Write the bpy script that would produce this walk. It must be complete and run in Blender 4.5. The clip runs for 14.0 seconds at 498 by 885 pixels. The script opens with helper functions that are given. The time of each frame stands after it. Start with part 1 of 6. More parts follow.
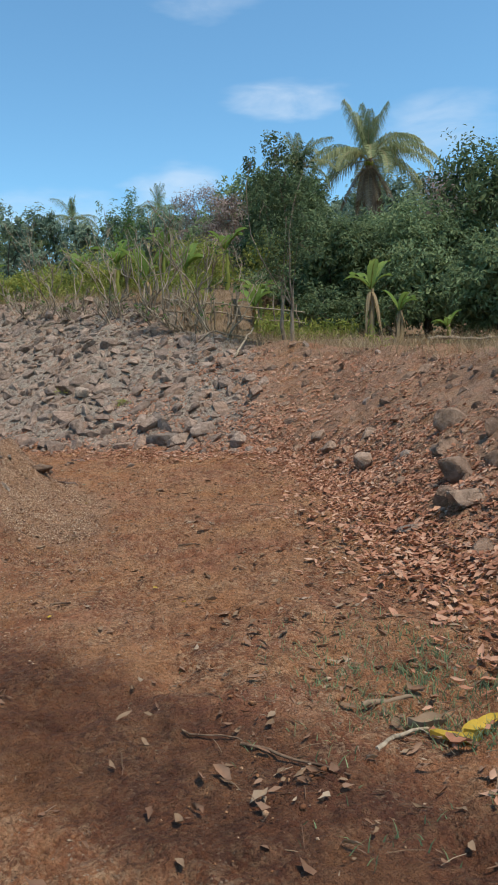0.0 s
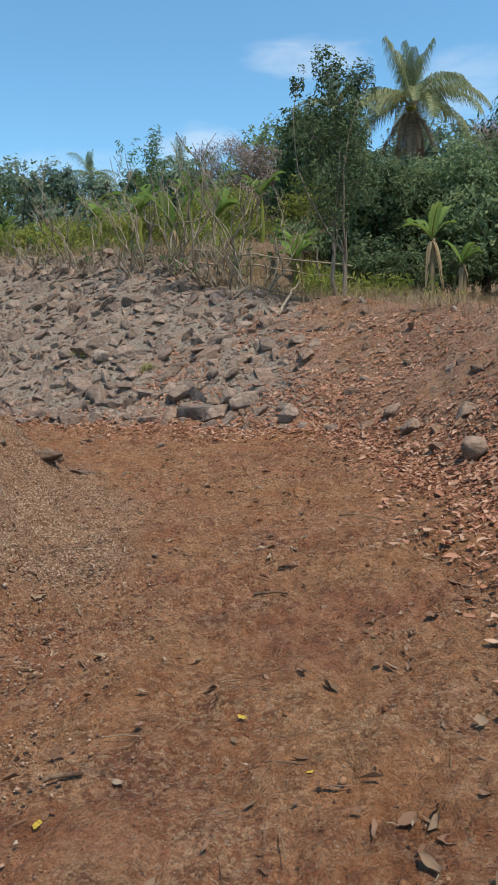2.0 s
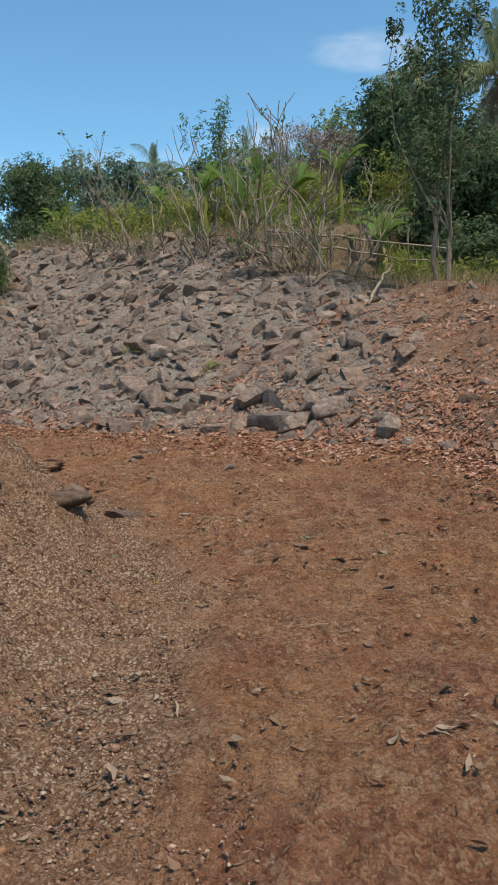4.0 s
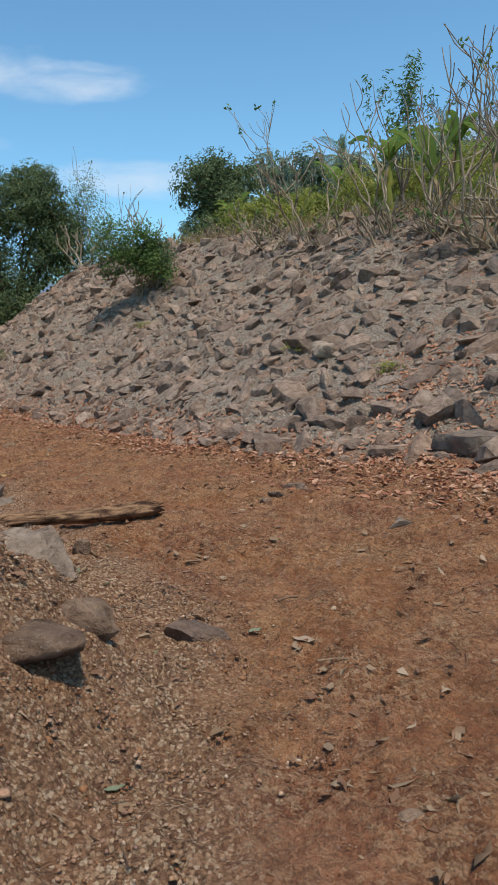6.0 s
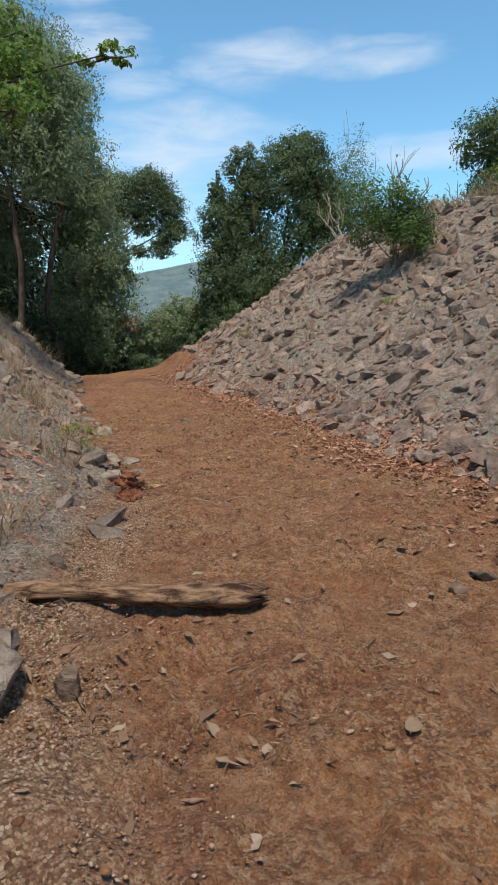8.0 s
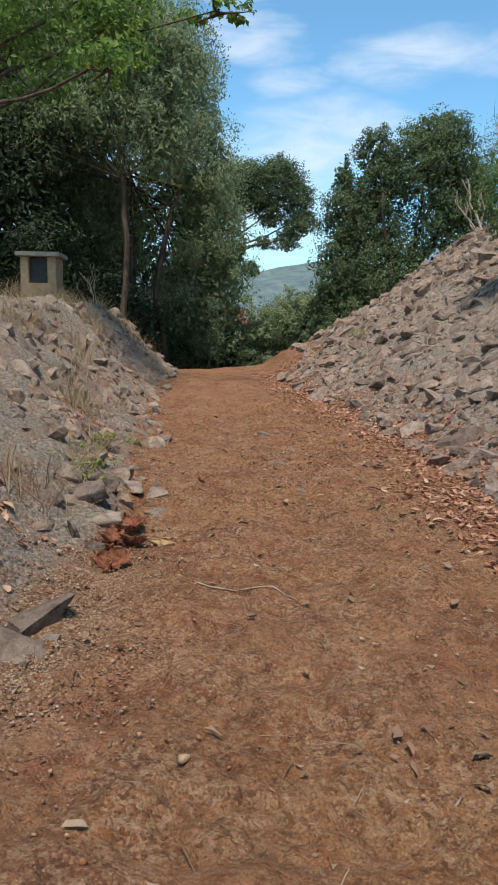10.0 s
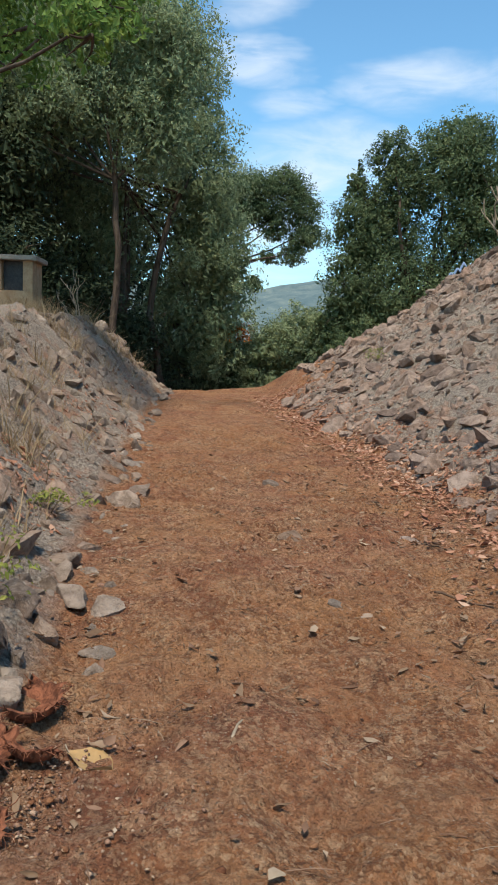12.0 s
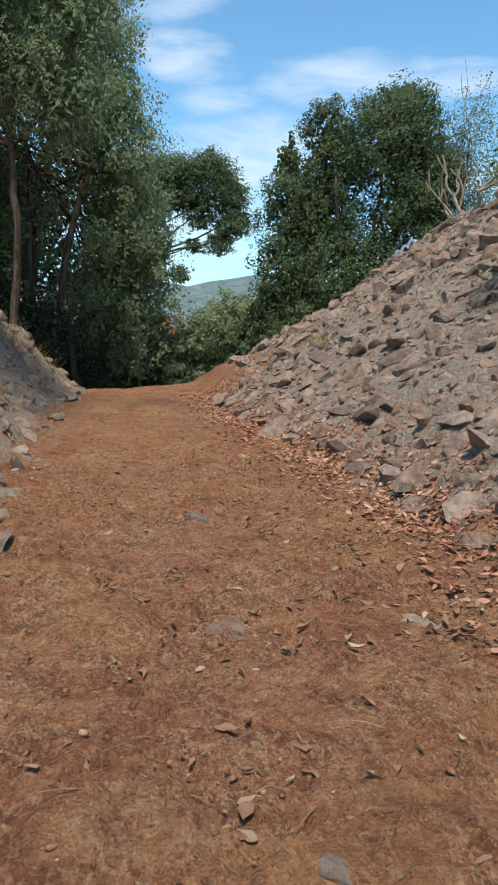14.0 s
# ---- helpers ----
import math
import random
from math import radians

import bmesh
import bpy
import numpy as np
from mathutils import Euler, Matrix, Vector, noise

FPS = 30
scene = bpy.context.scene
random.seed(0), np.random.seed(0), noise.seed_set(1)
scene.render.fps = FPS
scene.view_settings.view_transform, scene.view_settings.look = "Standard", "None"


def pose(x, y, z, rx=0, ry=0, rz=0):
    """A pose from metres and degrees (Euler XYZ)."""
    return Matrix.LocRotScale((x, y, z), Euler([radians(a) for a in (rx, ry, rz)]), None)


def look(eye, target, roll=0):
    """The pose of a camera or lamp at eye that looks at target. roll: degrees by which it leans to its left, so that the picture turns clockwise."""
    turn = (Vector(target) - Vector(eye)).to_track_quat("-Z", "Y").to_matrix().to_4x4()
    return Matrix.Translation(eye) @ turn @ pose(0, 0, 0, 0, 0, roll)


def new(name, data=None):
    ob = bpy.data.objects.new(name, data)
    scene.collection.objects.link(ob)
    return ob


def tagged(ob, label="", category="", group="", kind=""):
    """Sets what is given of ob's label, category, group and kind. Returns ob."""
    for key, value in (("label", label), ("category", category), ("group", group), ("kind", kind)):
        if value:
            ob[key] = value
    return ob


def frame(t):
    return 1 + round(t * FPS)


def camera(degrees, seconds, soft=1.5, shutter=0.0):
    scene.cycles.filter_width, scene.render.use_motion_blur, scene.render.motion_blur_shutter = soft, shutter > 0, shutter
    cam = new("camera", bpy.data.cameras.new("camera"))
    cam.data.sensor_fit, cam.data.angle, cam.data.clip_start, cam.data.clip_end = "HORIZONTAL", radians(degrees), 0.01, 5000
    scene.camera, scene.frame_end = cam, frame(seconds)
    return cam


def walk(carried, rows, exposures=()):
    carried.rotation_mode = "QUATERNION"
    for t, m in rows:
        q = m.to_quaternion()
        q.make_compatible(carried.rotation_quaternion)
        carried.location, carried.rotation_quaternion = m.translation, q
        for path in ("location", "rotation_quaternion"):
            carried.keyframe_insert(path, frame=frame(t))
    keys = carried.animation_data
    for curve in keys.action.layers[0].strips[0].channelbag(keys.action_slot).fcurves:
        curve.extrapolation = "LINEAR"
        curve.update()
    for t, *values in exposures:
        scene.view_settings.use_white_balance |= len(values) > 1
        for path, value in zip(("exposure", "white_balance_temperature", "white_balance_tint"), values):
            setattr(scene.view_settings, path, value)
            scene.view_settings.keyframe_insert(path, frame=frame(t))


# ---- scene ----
cam = camera(37.7, 14.0, soft=1.8)
METRES, EYE, TILT, LEAN, TURN = 19.2, 1.5, 0.0, 0.0, 0.0
ROWS = [
    (0.0, 0.0, 0.0, 0.0, -0.22, -4.94, 2.5),
    (0.5, -0.0113, 0.0379, -0.0028, -1.25, -6.05, 2.07),
    (1.0, -0.0194, 0.0713, -0.0021, -1.39, -6.81, 1.77),
    (1.5, -0.0261, 0.1084, -0.002, 1.37, -7.04, 2.03),
    (2.0, -0.033, 0.1421, -0.0028, 1.2, -7.56, 2.16),
    (2.5, -0.0394, 0.179, -0.0043, 6.77, -7.52, 2.61),
    (3.0, -0.0475, 0.2123, -0.0033, 5.55, -7.67, 1.86),
    (5.5, -0.0679, 0.3936, -0.0065, 11.94, -7.47, 3.1),
    (6.0, -0.0719, 0.433, -0.007, 20.6, -7.1, 2.58),
    (6.5, -0.0752, 0.4679, -0.006, 21.24, -7.41, 2.19),
    (7.0, -0.079, 0.5048, -0.0053, 31.15, -7.36, 2.24),
    (7.5, -0.086, 0.5399, -0.0054, 29.6, -7.81, 1.25),
    (8.0, -0.0953, 0.5752, -0.0043, 42.48, -8.04, 1.9),
    (8.5, -0.1078, 0.6079, -0.0037, 42.1, -9.05, 0.99),
    (9.0, -0.123, 0.637, -0.0041, 47.72, -9.11, 1.18),
    (11.5, -0.2515, 0.7548, -0.0014, 53.71, -7.52, -2.22),
    (12.0, -0.2779, 0.7719, -0.001, 52.51, -6.86, -2.36),
    (12.5, -0.3032, 0.7941, -0.0011, 48.55, -6.48, -0.09),
    (13.0, -0.3289, 0.8155, -0.0033, 51.13, -6.45, -0.78),
    (13.5, -0.3517, 0.8398, -0.0068, 45.77, -6.65, -1.34),
    (14.0, -0.3824, 0.8632, -0.0085, 47.11, -6.93, -1.32),
]
walk(cam, [(t, pose(0, 0, EYE, TILT, LEAN, TURN) @ pose(METRES * x, METRES * y, METRES * z, 90 + pitch, roll, yaw)) for t, x, y, z, yaw, pitch, roll in ROWS],
     [(0.0, 0.26), (1.0, 0.36), (2.0, 0.27), (3.0, 0.15), (5.5, 0.15), (7.0, 0.12), (9.0, 0.32), (14.0, 0.42)])

# ---- light ----
SUN_EL, SUN_AZ = 65.0, 133.0          # degrees; azimuth clockwise from +y
world = bpy.data.worlds.new("sky")
scene.world = world
world.use_nodes = True
wn = world.node_tree
wn.nodes.clear()


def wnode(kind, **inputs):
    n = wn.nodes.new(kind)
    for k, v in inputs.items():
        n.inputs[k].default_value = v
    return n


sky = wnode("ShaderNodeTexSky")
sky.sky_type, sky.sun_disc = "NISHITA", False
sky.sun_elevation, sky.sun_rotation = radians(SUN_EL), radians(SUN_AZ)
sky.air_density, sky.dust_density, sky.ozone_density = 1.0, 0.3, 1.2
# thin streaked clouds: soft ovals round these bearings, torn by stretched noise
CLOUDS = (  # bearing, height, half width, half depth (degrees), strength
    (4.0, 20.2, 5.5, 1.5, 0.85), (15.5, 17.4, 6.0, 2.2, 0.6), (-5.2, 14.4, 4.5, 2.2, 0.75), (-14.0, 12.6, 7.0, 2.4, 0.7), (-1.6, 26.4, 4.5, 1.2, 0.4),
    (-33.5, 19.0, 7.5, 1.9, 1.0), (-41.5, 19.4, 7.0, 2.3, 1.0), (-52.8, 20.6, 4.6, 2.1, 1.1), (-50.0, 18.1, 4.6, 1.4, 0.9), (-52.5, 24.0, 4.5, 1.9, 0.8),
    (-46.5, 14.6, 9.0, 3.4, 1.0), (-55.0, 11.0, 14.0, 5.0, 0.9), (-29.5, 12.9, 7.5, 2.0, 0.85), (-70.0, 17.0, 12.0, 3.0, 0.7), (-52.0, 8.0, 12.0, 3.2, 1.0))
wl = wn.links.new


def wmath(op, a, b=None):
    n = wn.nodes.new("ShaderNodeMath")
    n.operation = op
    for k, v in enumerate((a, b)):
        if hasattr(v, "is_linked"):
            wl(v, n.inputs[k])
        elif v is not None:
            n.inputs[k].default_value = v
    return n.outputs[0]


wcoord = wnode("ShaderNodeTexCoord")
wsep = wnode("ShaderNodeSeparateXYZ")
wl(wcoord.outputs["Generated"], wsep.inputs["Vector"])
wbearing = wmath("MULTIPLY", wmath("ARCTAN2", wsep.outputs["X"], wsep.outputs["Y"]), 57.2958)
wheight = wmath("MULTIPLY", wmath("ARCSINE", wsep.outputs["Z"]), 57.2958)
wplace = wnode("ShaderNodeCombineXYZ")
wl(wbearing, wplace.inputs["X"])
wl(wheight, wplace.inputs["Y"])
wmap = wnode("ShaderNodeMapping", Rotation=(0, 0, 0.12), Scale=(0.16, 0.55, 1.0))
wl(wplace.outputs["Vector"], wmap.inputs["Vector"])
wnoise = wnode("ShaderNodeTexNoise", Scale=1.0, Detail=7.0, Roughness=0.58, Distortion=0.5)
wl(wmap.outputs["Vector"], wnoise.inputs["Vector"])
wwarp = wnode("ShaderNodeTexNoise", Scale=0.55, Detail=4.0, Roughness=0.6)
wl(wmap.outputs["Vector"], wwarp.inputs["Vector"])
wbent = wn.nodes.new("ShaderNodeVectorMath")
wbent.operation = "MULTIPLY_ADD"
wbent.inputs[1].default_value = (9.0, 3.6, 0)
wl(wwarp.outputs["Color"], wbent.inputs[0])
wback0 = wn.nodes.new("ShaderNodeVectorMath")
wback0.inputs[1].default_value = (-4.5, -1.8, 0)
wl(wplace.outputs["Vector"], wback0.inputs[0])
wl(wback0.outputs[0], wbent.inputs[2])
wcover = None
for _b, _h, _w, _d, _k in CLOUDS:
    _n = wn.nodes.new("ShaderNodeVectorMath")
    _n.operation = "MULTIPLY_ADD"
    _n.inputs[1].default_value, _n.inputs[2].default_value = (1 / _w, 1 / _d, 0), (-_b / _w, -_h / _d, 0)
    wl(wbent.outputs[0], _n.inputs[0])
    _q = wn.nodes.new("ShaderNodeVectorMath")
    _q.operation = "DOT_PRODUCT"
    wl(_n.outputs[0], _q.inputs[0])
    wl(_n.outputs[0], _q.inputs[1])
    _r = wnode("ShaderNodeMapRange", **{"From Max": 1.0, "To Min": _k, "To Max": 0.0})
    _r.interpolation_type = "SMOOTHSTEP"
    wl(_q.outputs["Value"], _r.inputs["Value"])
    wcover = _r.outputs["Result"] if wcover is None else wmath("MAXIMUM", wcover, _r.outputs["Result"])
wtorn = wmath("MULTIPLY", wcover, wmath("SUBTRACT", wnoise.outputs["Fac"], 0.25))
wramp = wnode("ShaderNodeMapRange", **{"From Min": 0.0, "From Max": 0.42, "To Max": 0.68})
wl(wtorn, wramp.inputs["Value"])
wmix = wn.nodes.new("ShaderNodeMix")
wmix.data_type = "RGBA"
wmix.inputs["B"].default_value = (4.2, 4.7, 5.3, 1)
wl(wramp.outputs["Result"], wmix.inputs["Factor"])
wback = wnode("ShaderNodeBackground", Strength=0.162)
wout = wnode("ShaderNodeOutputWorld")
wtint = wn.nodes.new("ShaderNodeMix")
wtint.data_type, wtint.blend_type = "RGBA", "MULTIPLY"
wtint.inputs["Factor"].default_value = 1.0
wtint.inputs["B"].default_value = (0.64, 0.95, 1.0, 1)
wl(sky.outputs["Color"], wtint.inputs["A"])
wl(wtint.outputs["Result"], wmix.inputs["A"])
wl(wmix.outputs["Result"], wback.inputs["Color"])
wl(wback.outputs["Background"], wout.inputs["Surface"])

sun_data = bpy.data.lights.new("sun", "SUN")
sun_data.energy, sun_data.angle, sun_data.color = 3.8, radians(8.0), (1.0, 0.90, 0.75)
sun = new("sun", sun_data)
_az, _el = radians(SUN_AZ), radians(SUN_EL)
_dir = Vector((math.sin(_az) * math.cos(_el), math.cos(_az) * math.cos(_el), math.sin(_el)))
sun.matrix_world = look(_dir * 60, (0, 0, 0))

# ---- the lie of the land ----
# foot of the stone bank: x, y, width of its slope, height, rise of the field behind
RIGHT = np.array([
    (1.9, -30, 4.0, 1.2, 0.02), (1.8, -4, 4.0, 1.2, 0.02), (1.6, 4.3, 3.6, 1.3, 0.02), (1.35, 8.0, 3.4, 1.5, 0.02), (1.3, 11.0, 3.4, 1.75, 0.02),
    (1.0, 13.8, 3.4, 1.95, 0.02), (0.3, 15.3, 3.9, 2.2, 0.02), (-1.5, 16.5, 4.6, 2.55, 0.05), (-4.0, 17.5, 5.9, 3.05, 0.12),
    (-6.0, 18.4, 6.6, 3.6, 0.16), (-7.5, 19.5, 7.0, 4.1, 0.18), (-10.5, 21.9, 7.3, 4.7, 0.18), (-13.0, 23.4, 7.2, 5.0, 0.12),
    (-17.5, 25.8, 6.6, 4.9, 0.04), (-20.5, 27.6, 6.0, 4.6, 0.02), (-23.0, 29.2, 5.5, 3.6, 0.0), (-28.0, 32.5, 5.0, 2.0, 0.0), (-60, 53, 5, 1.0, 0.0)])
# foot of the low bank on the other side
LEFT = np.array([
    (-2.6, -30, 2.5, 0.30, 0.02), (-2.3, 3.0, 2.0, 0.35, 0.02), (-2.0, 7.0, 1.2, 0.50, 0.02), (-2.35, 9.6, 0.75, 0.56, 0.02), (-3.3, 11.6, 1.2, 0.56, 0.02),
    (-4.75, 12.5, 1.6, 0.75, 0.02), (-5.7, 13.45, 2.0, 1.0, 0.03), (-6.85, 14.6, 2.4, 1.35, 0.03), (-8.5, 16.2, 2.8, 1.6, 0.04), (-10.2, 17.1, 2.8, 1.7, 0.05),
    (-13.0, 18.8, 2.5, 1.85, 0.05), (-16.6, 21.1, 2.4, 2.05, 0.05), (-20.0, 23.3, 2.2, 2.1, 0.04), (-23.5, 25.6, 1.8, 1.9, 0.0), (-27.0, 28.0, 1.6, 1.5, 0.0), (-31, 30.6, 2.0, 0.5, 0.0), (-60, 49, 4, 0.3, 0.0)])


def along(line, x, y, side):
    """Signed way from the line (positive on that side), and the line's width, height and rise there."""
    best = np.full(x.shape, 1e9)
    perp = np.zeros(x.shape)
    out = [np.zeros(x.shape) for _ in range(3)]
    for a, b in zip(line[:-1], line[1:]):
        dx, dy = b[0] - a[0], b[1] - a[1]
        n2 = dx * dx + dy * dy
        u = np.clip(((x - a[0]) * dx + (y - a[1]) * dy) / n2, 0, 1)
        d = np.hypot(x - a[0] - u * dx, y - a[1] - u * dy)
        c = side * (dx * (y - a[1]) - dy * (x - a[0])) / math.sqrt(n2)
        take = (d < best - 1e-6) | ((d < best + 1e-6) & (np.abs(c) > np.abs(perp)))
        best, perp = np.where(take, d, best), np.where(take, c, perp)
        for k in range(3):
            out[k] = np.where(take, a[2 + k] + u * (b[2 + k] - a[2 + k]), out[k])
    return np.sign(perp) * best, *out


def hashed(i, j, k=0):
    v = np.sin(i * 127.1 + j * 311.7 + k * 74.7) * 43758.5453
    return v - np.floor(v)


def bumps(x, y, k=0):
    """Smooth value noise, -1 to 1."""
    i, j = np.floor(x), np.floor(y)
    u, v = x - i, y - j
    u, v = u * u * (3 - 2 * u), v * v * (3 - 2 * v)
    a = hashed(i, j, k) * (1 - u) + hashed(i + 1, j, k) * u
    b = hashed(i, j + 1, k) * (1 - u) + hashed(i + 1, j + 1, k) * u
    return 2 * (a * (1 - v) + b * v) - 1


def ease(u):
    u = np.clip(u, 0, 1)
    return u * u * (3 - 2 * u)


def ground(x, y, rough=1.0):
    """Height of the ground."""
    x, y = np.asarray(x, float), np.asarray(y, float)
    dr, wr, hr, gr = along(RIGHT, x, y, -1)
    dl, wl_, hl, gl = along(LEFT, x, y, 1)
    way = (-0.83 * (x + 14) + 0.56 * (y - 21))          # metres along the road past its straight part
    z = -0.10 + 0.035 * np.clip(way, 0, 10)
    z = z - 0.30 * np.clip(way - 13.0, 0, 14) * ease((way - 12.0) / 3.0) * (1 - ease((dr - 4) / 14))
    ur = dr / wr
    bank = hr * np.where(ur < 1, np.clip(ur, 0, 1) ** 1.08, 1.0) + np.where(ur > 1, gr * np.minimum(dr - wr, 22.0), 0)
    ul = dl / wl_
    lbank = hl * np.clip(ul, 0, 1) ** 1.15 + np.where(ul > 1, gl * np.minimum(dl - wl_, 10.0), 0)
    z = z + np.where(dr > 0, bank, 0) + np.where(dl > 0, lbank, 0)
    if rough:
        near = np.exp(-np.hypot(x + 6, y - 14) / 60)
        z = z + rough * near * (0.030 * bumps(x * 0.9, y * 0.9, 1) + 0.018 * bumps(x * 2.3, y * 2.3, 2) + 0.034 * bumps(x * 3.7, y * 3.7, 3) + 0.022 * bumps(x * 6.9, y * 6.9, 8))
        steep = ease(dr / 0.8) * (1 - ease((dr - wr) / 2)) + 1.35 * ease(dl / 0.6) * (1 - ease((dl - wl_) / 3))
        z = z + rough * steep * (0.11 * bumps(x * 1.1, y * 1.1, 4) + 0.06 * bumps(x * 2.6, y * 2.6, 5) + 0.045 * bumps(x * 5, y * 5, 6))
        z = z + 0.55 * np.exp(-((x + 25.0) ** 2 + (y - 31.2) ** 2) / 3.0)
        # crusts and hollows trodden into the clay
        crust = ease(1.6 * bumps(x * 4.3 + 0.6 * bumps(x * 2, y * 2, 14), y * 4.3, 12) + 0.4)
        z = z + rough * near * (0.030 * crust * (0.6 + 0.4 * bumps(x * 1.1, y * 1.1, 15)) + 0.014 * bumps(x * 11.3, y * 11.3, 13))
        # knobbly heap of rubble at the inner side of the bend
        heap = np.exp(-((x + 4.8) / 1.6) ** 2 - ((y - 11.7) / 1.9) ** 2)
        z = z + 0.43 * np.exp(-((x + 3.35) / 0.5) ** 2 - ((y - 10.45) / 0.65) ** 2)
        z = z + rough * heap * (0.22 * np.abs(bumps(x * 2.1, y * 2.1, 16)) + 0.10 * ease(2 * bumps(x * 4.1, y * 4.1, 17)))
        # shallow ruts in the road
        mid = ease((-dr - 0.3) / 0.8) * ease((-dl - 0.3) / 0.8)
        z = z + rough * mid * 0.018 * np.sin((dr - dl) * 2.1 + bumps(x * 0.5, y * 0.5, 7))
    return z


def ground_at(x, y):
    return float(ground(np.array([x]), np.array([y]))[0])

# ---- materials ----
def material(name):
    m = bpy.data.materials.new(name)
    m.use_nodes = True
    nt = m.node_tree
    return m, nt, nt.nodes["Principled BSDF"]


def node(nt, kind, links=(), **inputs):
    n = nt.nodes.new(kind)
    for k, v in inputs.items():
        n.inputs[k.replace("_", " ")].default_value = v
    for socket, src in links:
        nt.links.new(src, n.inputs[socket])
    return n


def ramp(nt, fac, stops):
    r = nt.nodes.new("ShaderNodeValToRGB")
    while len(r.color_ramp.elements) < len(stops):
        r.color_ramp.elements.new(0.5)
    for e, (p, c) in zip(r.color_ramp.elements, stops):
        e.position, e.color = p, (*c, 1)
    nt.links.new(fac, r.inputs["Fac"])
    return r.outputs["Color"]


def mixed(nt, fac, a, b, blend="MIX"):
    n = nt.nodes.new("ShaderNodeMix")
    n.data_type, n.blend_type = "RGBA", blend
    for socket, v in (("Factor", fac), ("A", a), ("B", b)):
        if hasattr(v, "is_linked"):
            nt.links.new(v, n.inputs[socket])
        elif socket == "Factor":
            n.inputs[socket].default_value = v
        else:
            n.inputs[socket].default_value = (*v, 1)
    return n.outputs["Result"]


def ranged(nt, v, lo, hi, to_lo=0.0, to_hi=1.0):
    n = node(nt, "ShaderNodeMapRange", [("Value", v)], From_Min=lo, From_Max=hi, To_Min=to_lo, To_Max=to_hi)
    return n.outputs["Result"]


def noise_of(nt, vec, scale, detail=5.0, rough=0.6, distort=0.0):
    return node(nt, "ShaderNodeTexNoise", [("Vector", vec)], Scale=scale, Detail=detail, Roughness=rough, Distortion=distort).outputs["Fac"]


def bump(nt, bsdf, height, strength, distance, normal=None):
    b = node(nt, "ShaderNodeBump", [("Height", height)], Strength=strength, Distance=distance)
    if normal is not None:
        nt.links.new(normal, b.inputs["Normal"])
    if bsdf is not None:
        nt.links.new(b.outputs["Normal"], bsdf.inputs["Normal"])
    return b.outputs["Normal"]


